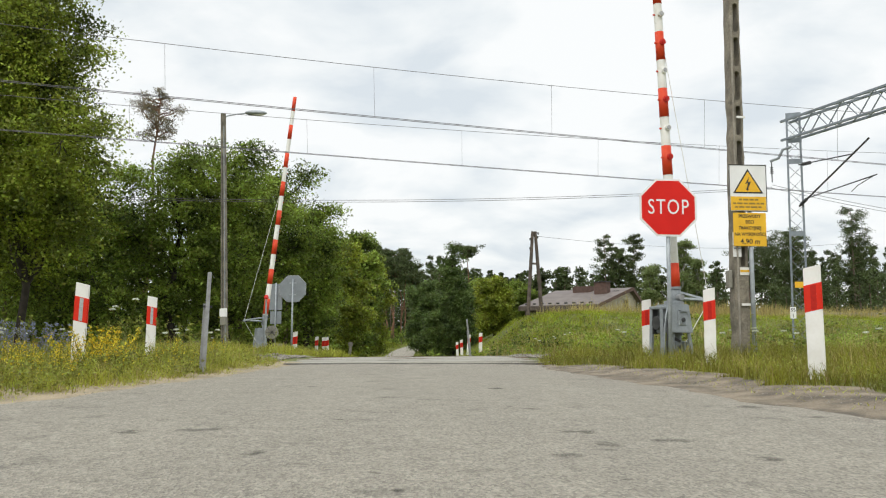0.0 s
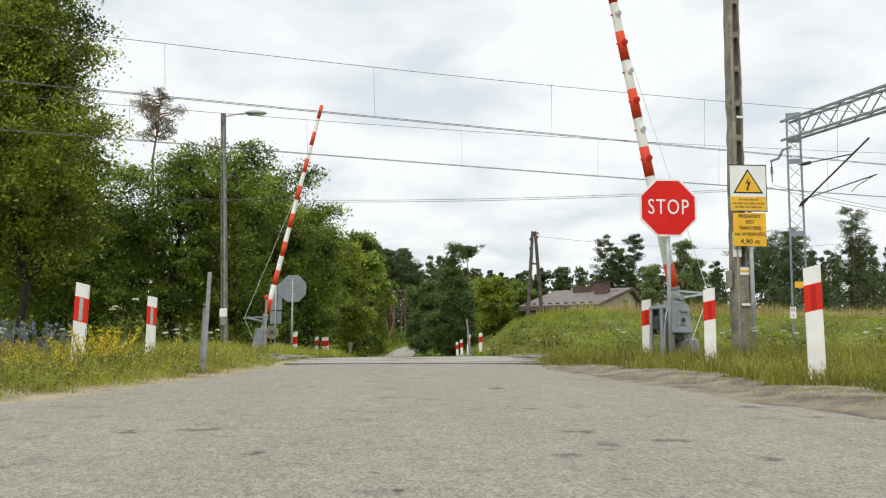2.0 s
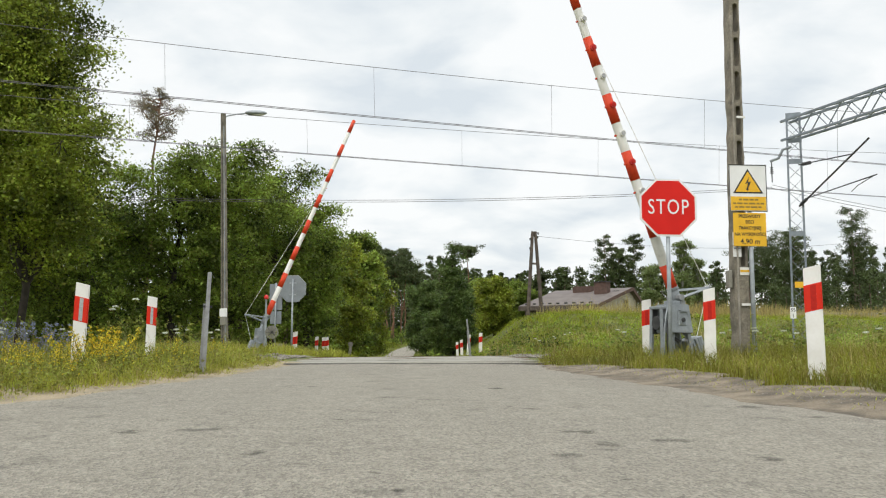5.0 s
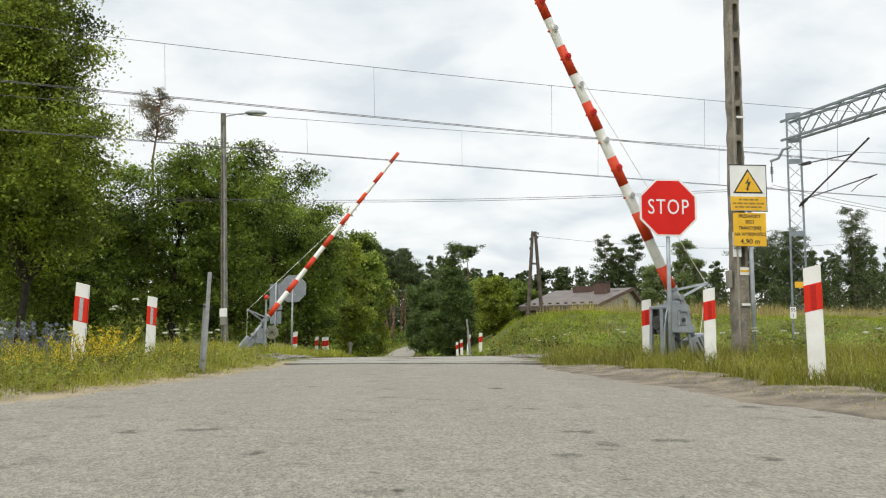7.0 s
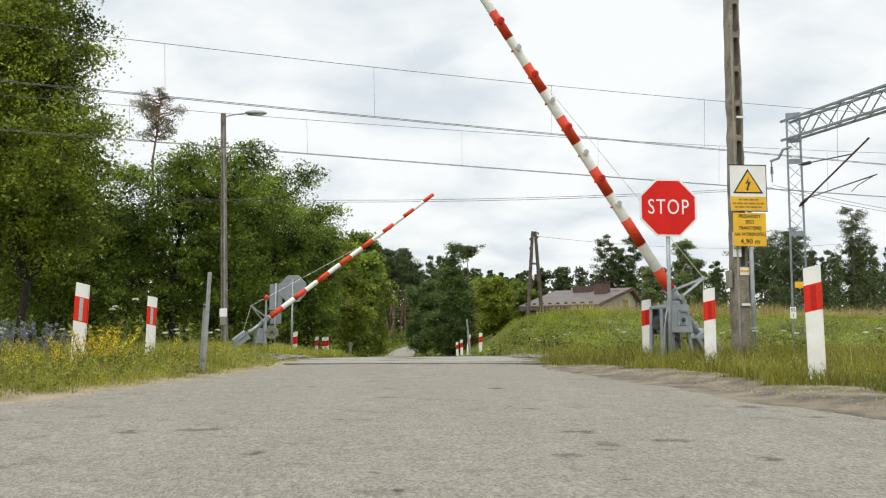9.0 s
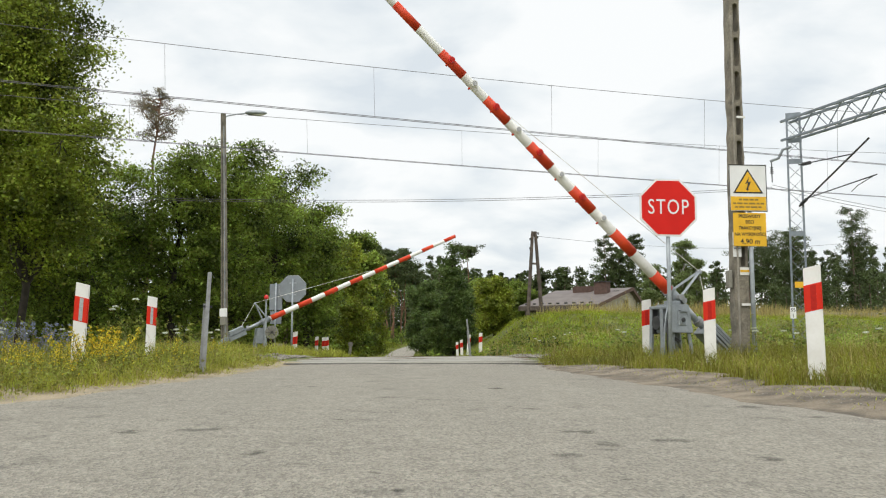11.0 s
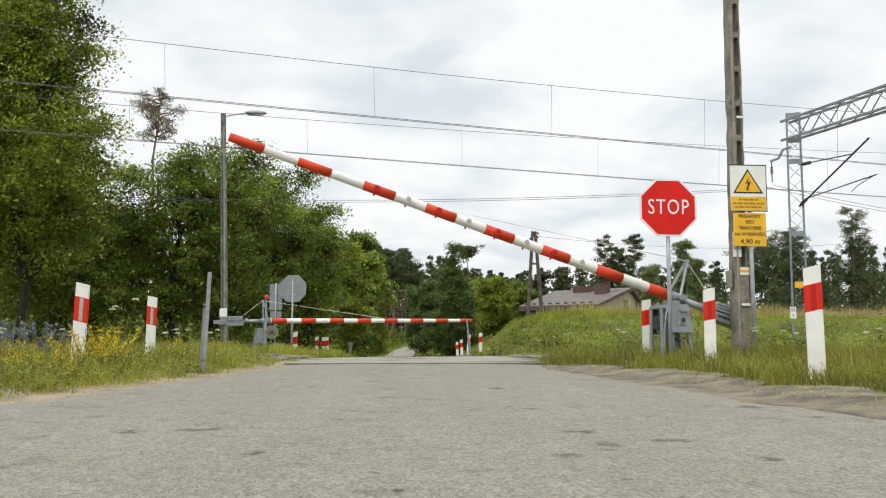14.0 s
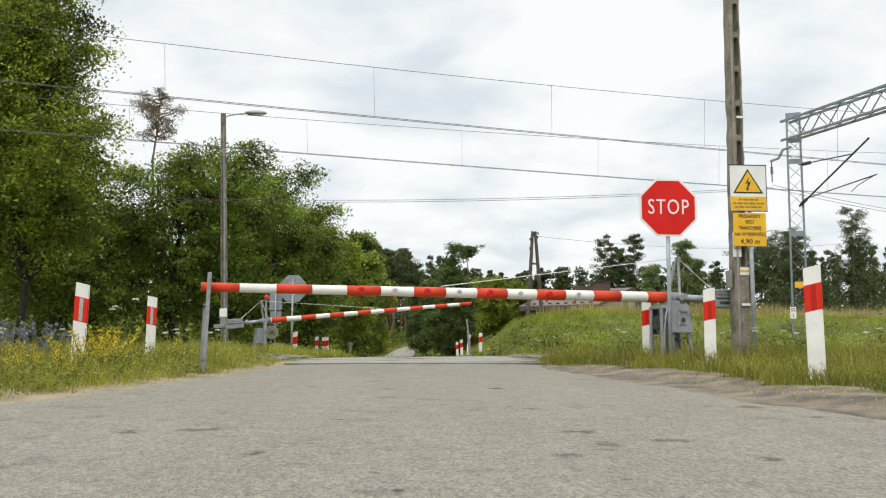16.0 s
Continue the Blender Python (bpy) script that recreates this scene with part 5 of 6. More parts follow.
for x, y, top, r, cbs, sd in ((24.1, 118, 15.6, 1.75, 0.34, 33), (28.6, 118, 15.8, 1.6, 0.45, 34), (27.0, 122, 14.2, 1.2, 0.6, 35), (57.3, 110, 18.4, 2.0, 0.42, 36), (51.3, 125, 15.8, 2.0, 0.5, 37), (47.5, 118, 13.8, 1.8, 0.5, 38),
                              (43.4, 112, 14.2, 1.9, 0.5, 39), (50.0, 112, 14.6, 1.9, 0.5, 40), (15.0, 120, 10.2, 1.5, 0.4, 41), (62.0, 118, 14.0, 2.0, 0.45, 42), (54.0, 122, 17.0, 2.2, 0.55, 43)):
    pine(x, y, top, r, cbs, sd, None, "tall dark pine standing above the far woods", 10500, 0.10, PG, bark=M_PINEGREY, flat_=0.6, tiers=11)
tree("birch_tree", 29.2, 96, reach(12.6, 29.2, 96), 1.7, 0.15, M_BIRCH, 44, 16000, 0.12, M_BIRCHBARK, "slender pale birch beside the pines", form="column", clumps=160, group="birches")
tree("birch_tree", 31.5, 98, reach(10.6, 31.5, 98), 1.4, 0.15, M_BIRCH, 46, 11000, 0.12, M_BIRCHBARK, "slender pale birch beside the pines", form="column", clumps=120, group="birches")
tree("birch_tree", 25.9, 98, reach(9.7, 25.9, 98), 1.7, 0.15, M_BIRCH, 45, 11000, 0.12, M_BIRCHBARK, "slender pale birch beside the pines", form="column", clumps=120, group="birches")
# tall pine stand over the road
for x, y, top, sd in ((-20.5, 208, 23.0, 51), (-17.6, 200, 22.0, 52), (-15.4, 212, 23.5, 53), (-13.0, 203, 22.5, 54), (-11.6, 215, 22.0, 55), (-10.0, 206, 21.5, 56), (-14.2, 198, 20.0, 57), (-8.2, 218, 20.5, 58), (-12.3, 199, 19.5, 59), (-16.4, 204, 23.6, 60), (-10.8, 209, 23.4, 61), (-18.9, 206, 24.0, 62)):
    pine(x, y, top, 2.6, 0.64, sd, None, "tall pine with a bare reddish trunk", 9000, 0.16, "pine stand", flat_=0.8)


def woods(name, spots, leafmat, label, seed, leaf=0.34, per=700):
    """Far woods: many crowns and trunks in one mesh."""
    rng = np.random.default_rng(seed)
    vs, tr = [], bmesh.new()
    spots = [s for s in spots if s[1] > 222 or abs(s[0] - float(road_cx(s[1]))) > 3.2 + s[3]]
    for x, y, top, r, low in spots:
        z0 = lz(x, y) - 0.3
        hgt = top - z0
        k = 16
        zz = z0 + hgt * (low + (1 - low) * (np.arange(k) + rng.uniform(0.3, 1, k)) / k)
        f = (zz - z0) / hgt
        env = r * (1.12 - 0.75 * np.clip((f - 0.35) / 0.65, 0, 1) ** 1.5)
        a = rng.uniform(0, 6.28, k)
        q = rng.uniform(0.1, 0.75, k) * env
        c = np.stack([x + q * np.cos(a), y + q * np.sin(a), zz - 0.25 * r], axis=1)
        m = per // k
        vs.append((c[:, None, :] + np.clip(rng.normal(size=(k, m, 3)), -1.8, 1.8) * np.stack([env * 0.3, env * 0.3, env * 0.22], axis=1)[:, None, :]).reshape(-1, 3))
        tube(tr, [(x, y, z0), (x, y, z0 + hgt * 0.8)], [0.16, 0.06], 5)
    v, f = leaf_tris(rng, np.concatenate(vs), leaf)
    t = thing(name, Matrix.Identity(4), label, "woods", "", "stuff")
    ob = new("canopy", raw_mesh("canopy", v, f, leafmat))
    ob.parent = t
    part("trunks", tr, M_PINEGREY, t)
    return t


wr = random.Random(9)
spots = []
for k in range(112):
    x = 10 + k * 0.72 + wr.uniform(-0.8, 0.8)
    spots.append((x, wr.uniform(118, 150), float(np.interp(x, [10, 20, 34, 43, 50, 58, 75], [10.6, 11.4, 11.4, 11.8, 14.6, 14.6, 15.4])) + wr.uniform(-1.2, 1.2), wr.uniform(1.5, 2.5), 0.0))
woods("far_woods", spots, M_NEEDLE, "dark mixed forest along the horizon", 71, 0.23, 1200)
spots = [(30 + k * 1.35 + wr.uniform(-0.8, 0.8), wr.uniform(96, 112), wr.uniform(5.5, 8.0) + 2.2 * float(sm(8, 16, k)), wr.uniform(1.6, 2.4), 0.0) for k in range(36)]
woods("young_woods", spots, M_NEEDLE, "dark green young trees before the forest", 72, 0.16, 1700)
spots = [(-2.5 + k * 0.42 + wr.uniform(-0.5, 0.5), wr.uniform(148, 172), float(np.interp(k * 0.68, [0, 4, 14, 34], [16.3, 15.2, 13.0, 12.2])) + wr.uniform(-1.0, 0.9), wr.uniform(1.7, 2.4), 0.0) for k in range(54)]
woods("forest", spots, M_NEEDLE, "dark forest behind the road bend", 73, 0.24, 1300)
spots = [(-52 + k * 1.5 + wr.uniform(-0.8, 0.8), wr.uniform(62, 100), wr.uniform(10.5, 13.5), wr.uniform(2.0, 3.0), 0.0) for k in range(27)]
woods("forest", spots, M_LEAF_B, "dark forest behind the railway trees", 74, 0.34, 600)
spots = [(-36 + k * 0.75 + wr.uniform(-0.4, 0.4), wr.uniform(226, 260), wr.uniform(14, 20.0), wr.uniform(2.9, 3.9), 0.0) for k in range(62)]
spots += [(-11 + k * 1.3 + wr.uniform(-0.5, 0.5), wr.uniform(228, 245), wr.uniform(18, 21.5), 3.2, 0.0) for k in range(18)]
woods("forest", spots, M_NEEDLE, "shaded forest edge past the road bend", 75, 0.36, 950)
spots = [(-30 + k * 0.9 + wr.uniform(-0.5, 0.5), 41 + wr.uniform(-3, 6), wr.uniform(3.0, 4.6), wr.uniform(1.2, 1.8), 0.0) for k in range(26)]
woods("undergrowth", spots, M_LEAF_B, "dense dark undergrowth below the trees", 76, 0.10, 1900)
spots = [(-11.0 + wr.uniform(-1.5, 3.0) - 0.055 * 3.2 * k, 44 + k * 3.2, -0.035 * (25 + k * 3.2) + wr.uniform(1.5, 3.0), wr.uniform(1.0, 1.6), 0.0) for k in range(20)]
# bushes below the pines are added, covering ground that lies in shade
spots_r = [(-28 + k * 0.85, wr.uniform(193, 215), wr.uniform(0.3, 3.2), 1.5, 0.0) for k in range(22)] + [(-26 + k * 1.1, wr.uniform(226, 236), wr.uniform(2.0, 5.0), 1.9, 0.0) for k in range(24)] + [(wr.uniform(0.2, 7.5), wr.uniform(86, 98), wr.uniform(-0.3, 2.0), wr.uniform(1.2, 1.8), 0.0) for k in range(26)]
for k in range(44):
    yy = 92 + 3.4 * k
    spots_r.append((float(road_cx(yy) - road_hw(yy)) - wr.uniform(4.5, 9.0), yy, float(road_z(yy)) + wr.uniform(1.2, 2.6), wr.uniform(1.3, 2.0), 0.0))
    if yy < 180:
        spots_r.append((float(road_cx(yy) + road_hw(yy)) + wr.uniform(3.0, 7.0), yy, float(road_z(yy)) + wr.uniform(1.2, 3.0), wr.uniform(1.2, 1.9), 0.0))
woods("thicket", spots_r, M_LEAF_B, "dense thicket, partly added in place of shaded ground under the trees", 78, 0.13, 1500)
spots += [(float(road_cx(110 + 4 * k)) - wr.uniform(4.5, 8.5), 110 + 4 * k, float(road_z(110 + 4 * k)) + wr.uniform(0.8, 2.2), wr.uniform(1.1, 1.7), 0.0) for k in range(20)]
woods("hedgerow", [s for s in spots if s[0] < float(road_cx(s[1])) - 4.2], M_LEAF_C, "bushy green hedgerow along the road", 77, 0.11, 1400)


def grass(name, n, place, hmin, hmax, width, material, label, seed, bend=0.8, taper=None):
    """Bent blades, two triangles wide at the root, one at the tip."""
    rng = np.random.default_rng(seed)
    x, y = place(rng, n)
    n = len(x)
    z = land(x, y)
    tuft = 0.65 + 0.35 * np.sin(x * 3.1 + np.cos(y * 2.3) * 2) * np.cos(y * 2.7)
    h = rng.uniform(hmin, hmax, n) * tuft
    if taper:
        h = h * taper(x, y)
    a = rng.uniform(0, 2 * np.pi, n)
    w = width * rng.uniform(0.6, 1.3, n) * 0.5
    b = h * rng.uniform(0.1, bend, n)
    da = rng.uniform(0, 2 * np.pi, n)
    px_, py_ = np.cos(a) * w, np.sin(a) * w
    root = np.stack([x, y, z - 0.01], axis=1)
    side = np.stack([px_, py_, np.zeros(n)], axis=1)
    mid_ = root + np.stack([np.cos(da) * b * 0.3, np.sin(da) * b * 0.3, h * 0.6], axis=1)
    tip = root + np.stack([np.cos(da) * b, np.sin(da) * b, h], axis=1)
    v = np.stack([root - side, root + side, mid_ + side * 0.8, tip, mid_ - side * 0.8], axis=1).reshape(-1, 3)
    i = np.arange(n)[:, None] * 5
    f = np.concatenate([np.concatenate([i, i + 1, i + 2, i + 4], axis=1), np.concatenate([i + 4, i + 2, i + 3, i + 3], axis=1)])
    q, tri = f[:n], f[n:][:, :3]
    me = bpy.data.meshes.new(name)
    me.vertices.add(len(v))
    me.vertices.foreach_set("co", v.astype(np.float32).ravel())
    me.loops.add(n * 7)
    me.loops.foreach_set("vertex_index", np.concatenate([q.ravel(), tri.ravel()]).astype(np.int32))
    me.polygons.add(n * 2)
    me.polygons.foreach_set("loop_start", np.concatenate([np.arange(n) * 4, n * 4 + np.arange(n) * 3]).astype(np.int32))
    me.update(calc_edges=True)
    me.materials.append(material)
    return tagged(new(name, me), label, "grass", "", "stuff")


def verge_left(rng, n):
    y = 6.0 + (26 - 6.0) * rng.uniform(0, 1, n) ** 1.35
    x = road_cx(y) - road_hw(y) - 0.28 - 7.5 * rng.uniform(0, 1, n) ** 1.6 - 2.2 * np.abs(rag(y, 3.0)) - np.abs(rng.normal(size=n)) * 0.1
    nn = -math.sin(SKEW) * x + math.cos(SKEW) * y
    k = (nn < 15.2) | (nn > 23.4)
    return x[k], y[k]


def verge_right(rng, n):
    y = 6.2 + (19 - 6.2) * rng.uniform(0, 1, n) ** 1.2
    x = road_cx(y) + road_hw(y) + (0.25 + 0.75 * (1 - sm(10.5, 14, y))) + 2.5 * rag(y, 5.0) + np.abs(rng.normal(size=n)) * 0.16 + 9.0 * rng.uniform(0, 1, n) ** 1.4
    nn = -math.sin(SKEW) * x + math.cos(SKEW) * y
    k = nn < 14.3
    return x[k], y[k]


def low_edge_right(x, y):
    """Trodden and short beside the bare soil, full height a metre on."""
    d = x - (road_cx(y) + road_hw(y) + 0.25 + 0.75 * (1 - sm(10.5, 14, y)))
    return 0.5 + 0.5 * sm(-0.1, 1.0, d + 0.25 * wob(x, y, 2.0))


def low_edge_left(x, y):
    d = road_cx(y) - road_hw(y) - 0.28 - x
    return 0.35 + 0.65 * sm(0.0, 0.9, d + 0.2 * wob(x, y, 2.0))


def bank(rng, n):
    nn = rng.uniform(23.5, 37, n)
    u = rng.uniform(4, 42, n)
    x, y = u * math.cos(SKEW) - nn * math.sin(SKEW), u * math.sin(SKEW) + nn * math.cos(SKEW)
    k = x > road_cx(y) + road_hw(y) + 0.4
    return x[k], y[k]


def bank_road(rng, n):
    y = 27 + 90 * rng.uniform(0, 1, n) ** 1.6
    x = road_cx(y) + road_hw(y) + 0.3 + 6.0 * rng.uniform(0, 1, n)
    return x[:], y[:]


def bank_foot(rng, n):
    nn = 23.5 + np.abs(rng.normal(size=n)) * 2.6
    u = rng.uniform(6, 42, n)
    x, y = u * math.cos(SKEW) - nn * math.sin(SKEW), u * math.sin(SKEW) + nn * math.cos(SKEW)
    k = x > road_cx(y) + road_hw(y) + 0.4
    return x[k], y[k]


def far_left(rng, n):
    y = 24 + 110 * rng.uniform(0, 1, n) ** 1.7
    x = road_cx(y) - road_hw(y) - 0.3 - 6.0 * rng.uniform(0, 1, n) ** 1.4
    nn = -math.sin(SKEW) * x + math.cos(SKEW) * y
    return x[nn > 23.6], y[nn > 23.6]


grass("verge_grass", 54000, verge_left, 0.14, 0.46, 0.008, M_GRASS, "uncut green roadside grass", 81, 0.9, low_edge_left)
grass("verge_grass", 58000, verge_right, 0.12, 0.46, 0.0075, M_GRASSOLIVE, "uncut olive green roadside grass", 82, 1.0, low_edge_right)
grass("dry_grass", 9000, verge_left, 0.2, 0.62, 0.006, M_GRASSDRY, "straw coloured dry grass stalks", 83, 0.4, low_edge_left)
grass("dry_grass", 8000, verge_right, 0.15, 0.52, 0.006, M_GRASSDRY, "straw coloured dry grass stalks", 84, 0.5, low_edge_right)
grass("bank_grass", 74000, bank, 0.05, 0.27, 0.018, M_GRASSHILL, "lush bright green grass on the bank", 85, 1.1)
grass("bank_grass", 38000, bank_road, 0.08, 0.32, 0.02, M_GRASSHILL, "lush bright green grass on the bank", 86)
grass("dry_grass", 9000, bank_foot, 0.25, 0.6, 0.014, M_GRASSDRY, "straw coloured dry grass at the foot of the bank", 89, 0.5)
grass("dry_grass", 6000, bank, 0.2, 0.5, 0.01, M_GRASSDRY, "straw coloured dry grass stalks", 87, 0.3)
grass("verge_grass", 28000, far_left, 0.2, 0.5, 0.022, M_GRASS, "uncut green grass beyond the tracks", 88)


def far_verge(rng, n):
    y = 95 + 110 * rng.uniform(0, 1, n)
    s_ = rng.choice([-1.0, 1.0], n)
    return road_cx(y) + s_ * (road_hw(y) + 0.2 + 5.0 * rng.uniform(0, 1, n)), y


grass("rough_grass", 9000, far_verge, 0.25, 0.7, 0.07, M_STEM, "rough olive grass beside the far road", 90, 0.9)


def herbs(name, n, place, hmax, leaf, material, label, seed):
    """Low broad-leaved weeds mixed into the grass."""
    rng = np.random.default_rng(seed)
    x, y = place(rng, n)
    m = 9
    c = np.stack([x, y, land(x, y)], axis=1)[:, None, :] + rng.normal(size=(len(x), m, 3)) * np.array([0.07, 0.07, 0.0]) * (leaf / 0.03)
    c[..., 2] += rng.uniform(0.02, 1, (len(x), m)) * hmax * rng.uniform(0.4, 1, (len(x), 1))
    v, f = leaf_quads(rng, c.reshape(-1, 3), leaf)
    return tagged(new(name, raw_mesh(name, v, f, material)), label, "weeds", "", "stuff")


herbs("verge_weeds", 3200, verge_left, 0.34, 0.018, M_STEM, "low broad-leaved green weeds in the verge", 101)
herbs("verge_weeds", 2200, verge_right, 0.24, 0.014, M_STEM, "low broad-leaved green weeds in the verge", 102)
herbs("bank_weeds", 3600, bank, 0.26, 0.03, M_GRASSHILL, "broad-leaved weeds on the grassy bank", 103)
herbs("bank_weeds", 2200, bank_foot, 0.40, 0.05, M_LEAF_B, "darker weeds at the foot of the bank", 104)


# ---- weeds and flowers of the verge ----
def spike_plant(name, label, seed, stems, h, petal_mat, petal, lowf, count, group, spread=0.16):
    """Upright stems with small leaves below and a spike of petals above."""
    rng = np.random.default_rng(seed)
    t = thing(name, Matrix.Identity(4), label, "wildflower", group)
    pv, lv = [], []
    for k in range(stems):
        base = np.array([rng.normal() * spread * 0.6, rng.normal() * spread * 0.6, -0.03])
        top = base + np.array([rng.normal() * spread, rng.normal() * spread, h * rng.uniform(0.75, 1.1)])
        sp = branch_path(rng, base, top, 0.012, 5)
        part("stem", tube(bmesh.new(), sp, [0.005, 0.0045, 0.004, 0.003, 0.002], 4), M_STEM, t)
        f = rng.uniform(lowf, 1.0, (count, 1))
        pv.append(base + (top - base) * f + rng.normal(size=(count, 3)) * petal * (1.7 - f) * np.array([1.4, 1.4, 0.7]))
        g = rng.uniform(0.05, lowf + 0.1, (26, 1))
        lv.append(base + (top - base) * g + rng.normal(size=(26, 3)) * 0.035)
    v, f = leaf_quads(rng, np.concatenate(pv), petal)
    ob = new("blossom", raw_mesh("blossom", v, f, petal_mat))
    ob.parent = t
    v, f = leaf_quads(rng, np.concatenate(lv), 0.018)
    ob = new("foliage", raw_mesh("foliage", v, f, M_STEM))
    ob.parent = t
    return t


def umbel_plant(name, label, seed, h, n, group):
    rng = np.random.default_rng(seed)
    t = thing(name, Matrix.Identity(4), label, "wildflower", group)
    for k in range(n):
        top = np.array([rng.normal() * 0.12, rng.normal() * 0.1, h * rng.uniform(0.7, 1.0)])
        part("stem", tube(bmesh.new(), branch_path(rng, (0, 0, -0.03), top, 0.015, 6), [0.005, 0.0045, 0.004, 0.0035, 0.003, 0.0025], 4), M_STEM, t)
        m = 70
        r = 0.042 * np.sqrt(rng.uniform(0, 1, m))
        a = rng.uniform(0, 6.28, m)
        c = top + np.stack([r * np.cos(a), r * np.sin(a), 0.012 - 3.0 * r * r + rng.normal(size=m) * 0.004], axis=1)
        v, f = leaf_quads(rng, c, 0.013)
        ob = new("umbel", raw_mesh("umbel", v, f, M_FLOWER_W))
        ob.parent = t
    v, f = leaf_quads(rng, rng.normal(size=(60, 3)) * np.array([0.05, 0.05, 0.15]) + np.array([0, 0, 0.2]), 0.035)
    ob = new("foliage", raw_mesh("foliage", v, f, M_STEM))
    ob.parent = t
    return t


def scatter(proto, spots, seed):
    r = random.Random(seed)
    first = True
    for x, y in spots:
        m = pose(x, y, lz(x, y), r.uniform(-5, 5), r.uniform(-5, 5), r.uniform(0, 360))
        if first:
            proto.matrix_basis = m
            first = False
        else:
            copy_thing(proto, m)


fr = random.Random(21)
GY, GB, GW = "yellow wildflowers", "blue wildflowers", "white umbels"
tall = [(-4.0 + fr.uniform(-0.2, 0.2), 9.4 + fr.uniform(-0.5, 0.5)) for k in range(7)]
low = [(-3.45 - abs(fr.gauss(0, 0.9)) - 0.06 * k, fr.uniform(7.2, 9.6)) for k in range(18)] + [(-3.3 - abs(fr.gauss(0, 0.7)), fr.uniform(9.5, 13.0)) for k in range(12)]
low += [(-4.0 - 1.3 * fr.random(), 7.7 + 1.5 * fr.random()) for k in range(22)]
ya = spike_plant("yellow_wildflower", "tall yellow flowering weed in the verge", 1, 5, 0.60, M_FLOWER_Y, 0.012, 0.45, 46, GY)
yb = spike_plant("yellow_wildflower", "low yellow flowering weed in the verge", 2, 6, 0.42, M_FLOWER_Y, 0.009, 0.5, 24, GY)
yc = spike_plant("yellow_wildflower", "low yellow flowering weed in the verge", 3, 5, 0.36, M_FLOWER_Y, 0.008, 0.5, 20, GY)
scatter(ya, tall, 1)
scatter(yb, low[::2], 2)
scatter(yc, low[1::2], 3)
ba = spike_plant("blue_wildflower", "violet blue spiked wildflower in the verge", 4, 5, 0.70, M_FLOWER_B, 0.013, 0.4, 34, GB)
scatter(ba, [(-5.2 - fr.uniform(0, 1.6), 10.2 + fr.uniform(-0.8, 1.0)) for k in range(34)], 4)
ua = umbel_plant("white_umbel_plant", "tall weed with flat white flower umbels", 5, 0.95, 3, GW)
scatter(ua, [(-4.3, 10.8), (-6.0, 10.4)], 5)
ub = umbel_plant("white_umbel_plant", "low weed with flat white flower umbels", 6, 0.6, 2, GW)
scatter(ub, [(-4.05, 12.2), (-5.6, 10.0), (-4.6, 14.5), (-6.0, 12.5), (-3.65, 12.9), (4.6, 11.8), (5.4, 12.6), (6.2, 11.2), (7.5, 12.2), (4.9, 13.4), (3.2, 14.6), (8.3, 13.5), (-6.9, 22.9), (2.9, 25.2), (3.6, 26.4), (4.4, 27.2)], 6)
wa = spike_plant("tall_weed", "tall green weed standing above the grass", 7, 4, 0.85, M_STEM, 0.02, 0.3, 40, "tall weeds", 0.12)
scatter(wa, [(-4.4, 12.6), (-4.9, 12.0), (-4.0, 13.2), (-5.6, 13.2), (-6.2, 11.6), (-4.2, 11.2), (-7.0, 11.4), (-5.4, 25.0), (-6.9, 25.4), (-7.6, 25.9), (5.8, 12.9), (4.4, 14.2)], 7)


def bank_top(rng, n):
    u = rng.uniform(19, 46, n)
    nn = rng.uniform(34, 40, n)
    return u * math.cos(SKEW) - nn * math.sin(SKEW), u * math.sin(SKEW) + nn * math.cos(SKEW)


grass("tall_dry_grass", 15000, bank_top, 0.5, 1.25, 0.02, M_GRASSDRY, "tall straw coloured reeds along the top of the bank", 91, 0.25)
solo("kerb_wall", box(bmesh.new(), 14.5, 40, -0.25, 0.25, -0.5, 0.35, bevel=0.03, m=pose(0, 45, 1.55, 0, 0, 3)), M_SLAB, "low pale concrete kerb along the top of the bank", "kerb", kind="structure")


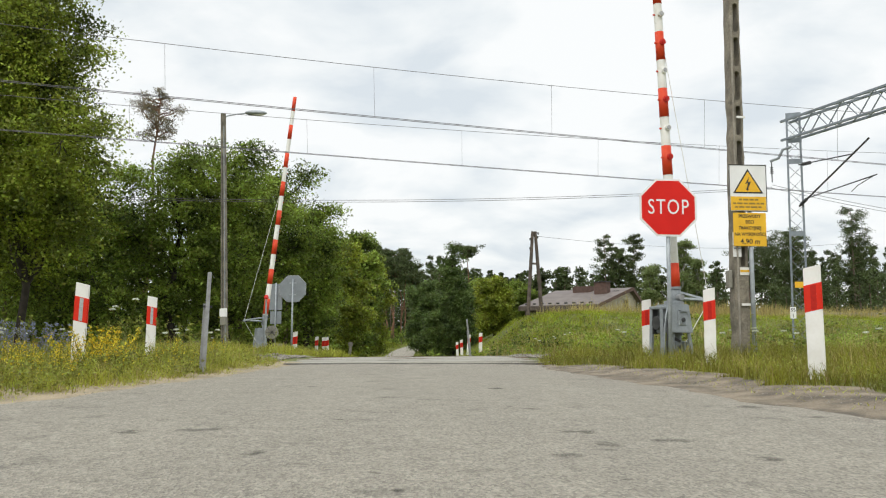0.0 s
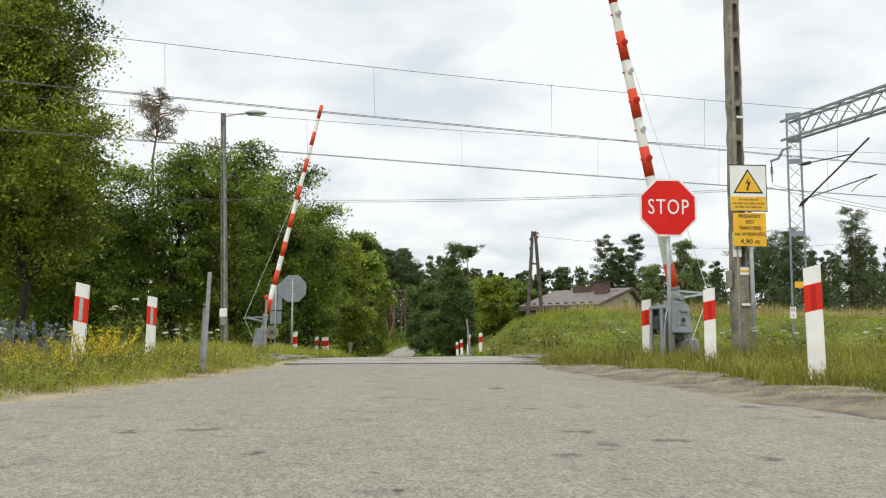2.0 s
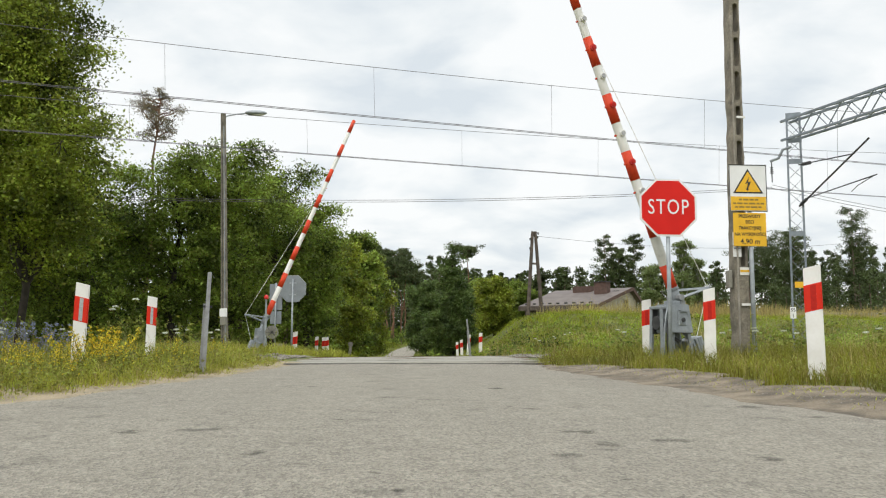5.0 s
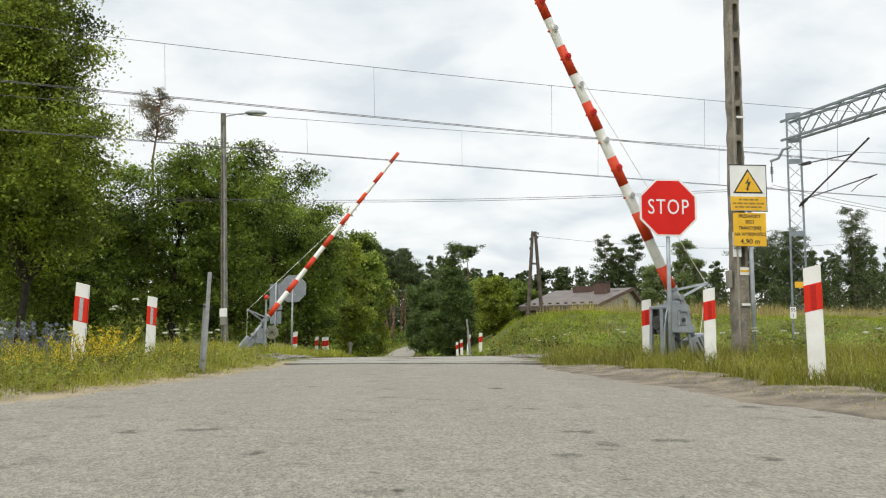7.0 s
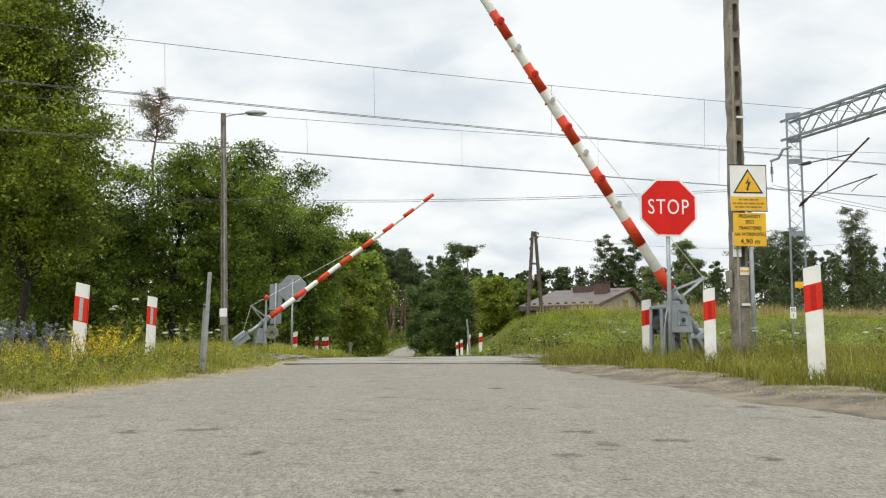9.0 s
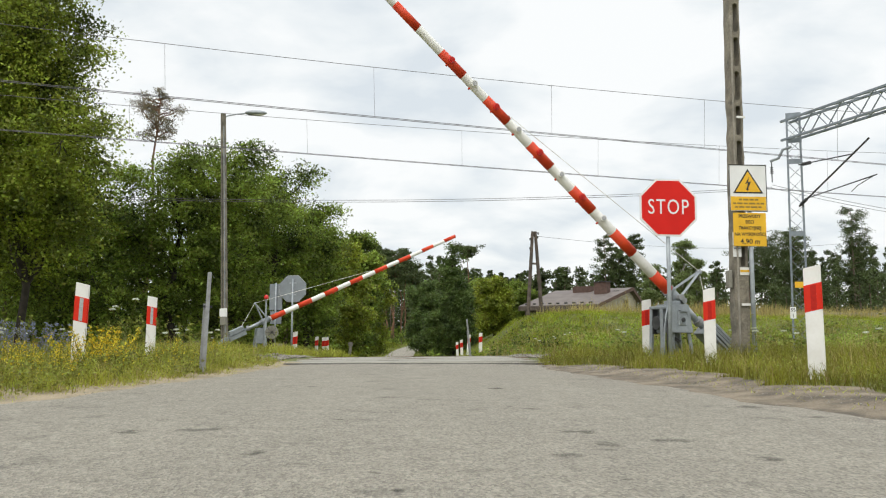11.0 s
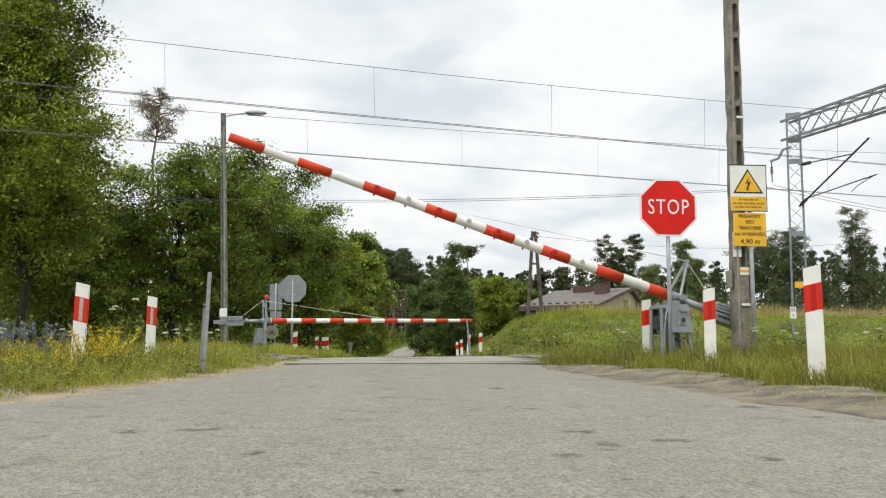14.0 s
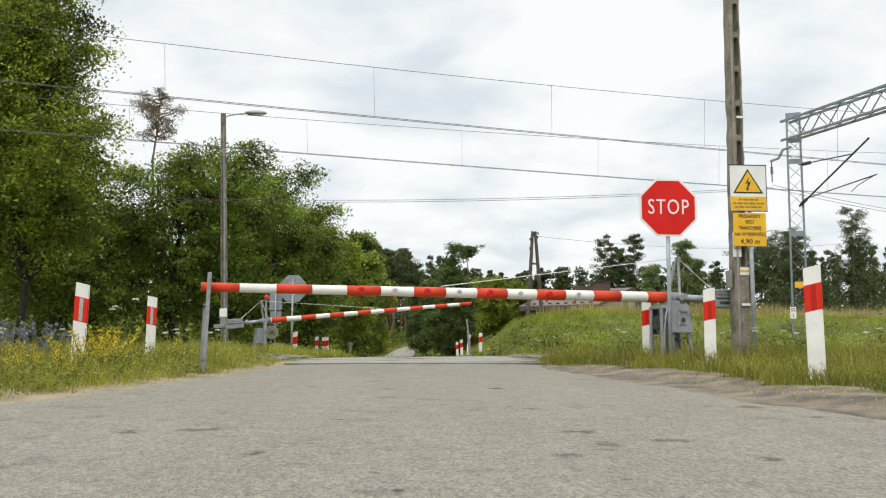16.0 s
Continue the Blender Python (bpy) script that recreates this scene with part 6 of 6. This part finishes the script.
def gravel(name, n, place, size, label, seed):
    """Loose stones, small uneven octahedra."""
    rng = np.random.default_rng(seed)
    x, y = place(rng, n)
    n = len(x)
    s = size * rng.uniform(0.4, 1.4, (n, 1, 1)) * rng.uniform(0.6, 1.3, (n, 6, 1))
    d = np.array([(1, 0, 0), (0, 1, 0), (-1, 0, 0), (0, -1, 0), (0, 0, 0.7), (0, 0, -0.7)])[None] * s
    z = np.maximum(land(x, y) + 0.02, road_z(y) - 0.01)
    v = np.stack([x, y, z], axis=1)[:, None, :] + d
    t = np.array([(0, 1, 4), (1, 2, 4), (2, 3, 4), (3, 0, 4), (1, 0, 5), (2, 1, 5), (3, 2, 5), (0, 3, 5)])
    f = (np.arange(n)[:, None, None] * 6 + t[None]).reshape(-1, 3)
    return tagged(new(name, raw_mesh(name, v, f, M_GRAVEL)), label, "gravel", "", "stuff")


def edge_left(rng, n):
    y = rng.uniform(5, 15, n)
    return road_cx(y) - road_hw(y) - 0.05 - np.abs(rng.normal(size=n)) * 0.28, y


def edge_right(rng, n):
    y = rng.uniform(5, 15, n)
    return road_cx(y) + road_hw(y) + 0.02 + np.abs(rng.normal(size=n)) * 0.45, y


def deck_edge(rng, n):
    nn = rng.uniform(14.2, 21.0, n)
    s = rng.choice([-1.0, 1.0], n)
    x = road_cx(nn) + s * (2.65 + np.abs(rng.normal(size=n)) * 0.35)
    return x, nn / math.cos(SKEW) + x * math.tan(SKEW)


gravel("loose_gravel", 900, edge_left, 0.011, "loose pale gravel along the road edge", 95)
gravel("loose_gravel", 2600, edge_right, 0.011, "loose pale gravel along the road edge", 96)
gravel("loose_gravel", 1000, deck_edge, 0.035, "crushed stone beside the crossing panels", 97)


def litter_right(rng, n):
    y = 5.5 + 9.0 * rng.uniform(0, 1, n)
    w = 0.35 + 0.65 * (1 - sm(10.5, 14, y))
    return road_cx(y) + road_hw(y) + w * (0.25 + 0.85 * rng.uniform(0, 1, n) ** 0.7), y


def litter_left(rng, n):
    y = 5.5 + 9.0 * rng.uniform(0, 1, n)
    return road_cx(y) - road_hw(y) - 0.08 - 0.5 * rng.uniform(0, 1, n) ** 0.7, y


grass("withered_grass", 1800, litter_right, 0.01, 0.05, 0.007, M_GRASSDRY, "short withered grass and straw on the bare soil", 111, 2.5)
grass("withered_grass", 3800, litter_left, 0.02, 0.12, 0.007, M_GRASSDRY, "short withered grass and straw on the bare soil", 112, 2.5)
grass("creeping_grass", 1400, litter_right, 0.02, 0.09, 0.008, M_GRASS, "thin green grass creeping over the bare soil", 113, 1.5)
grass("creeping_grass", 2400, litter_left, 0.03, 0.16, 0.008, M_GRASS, "thin green grass creeping over the bare soil", 114, 1.5)


motions()
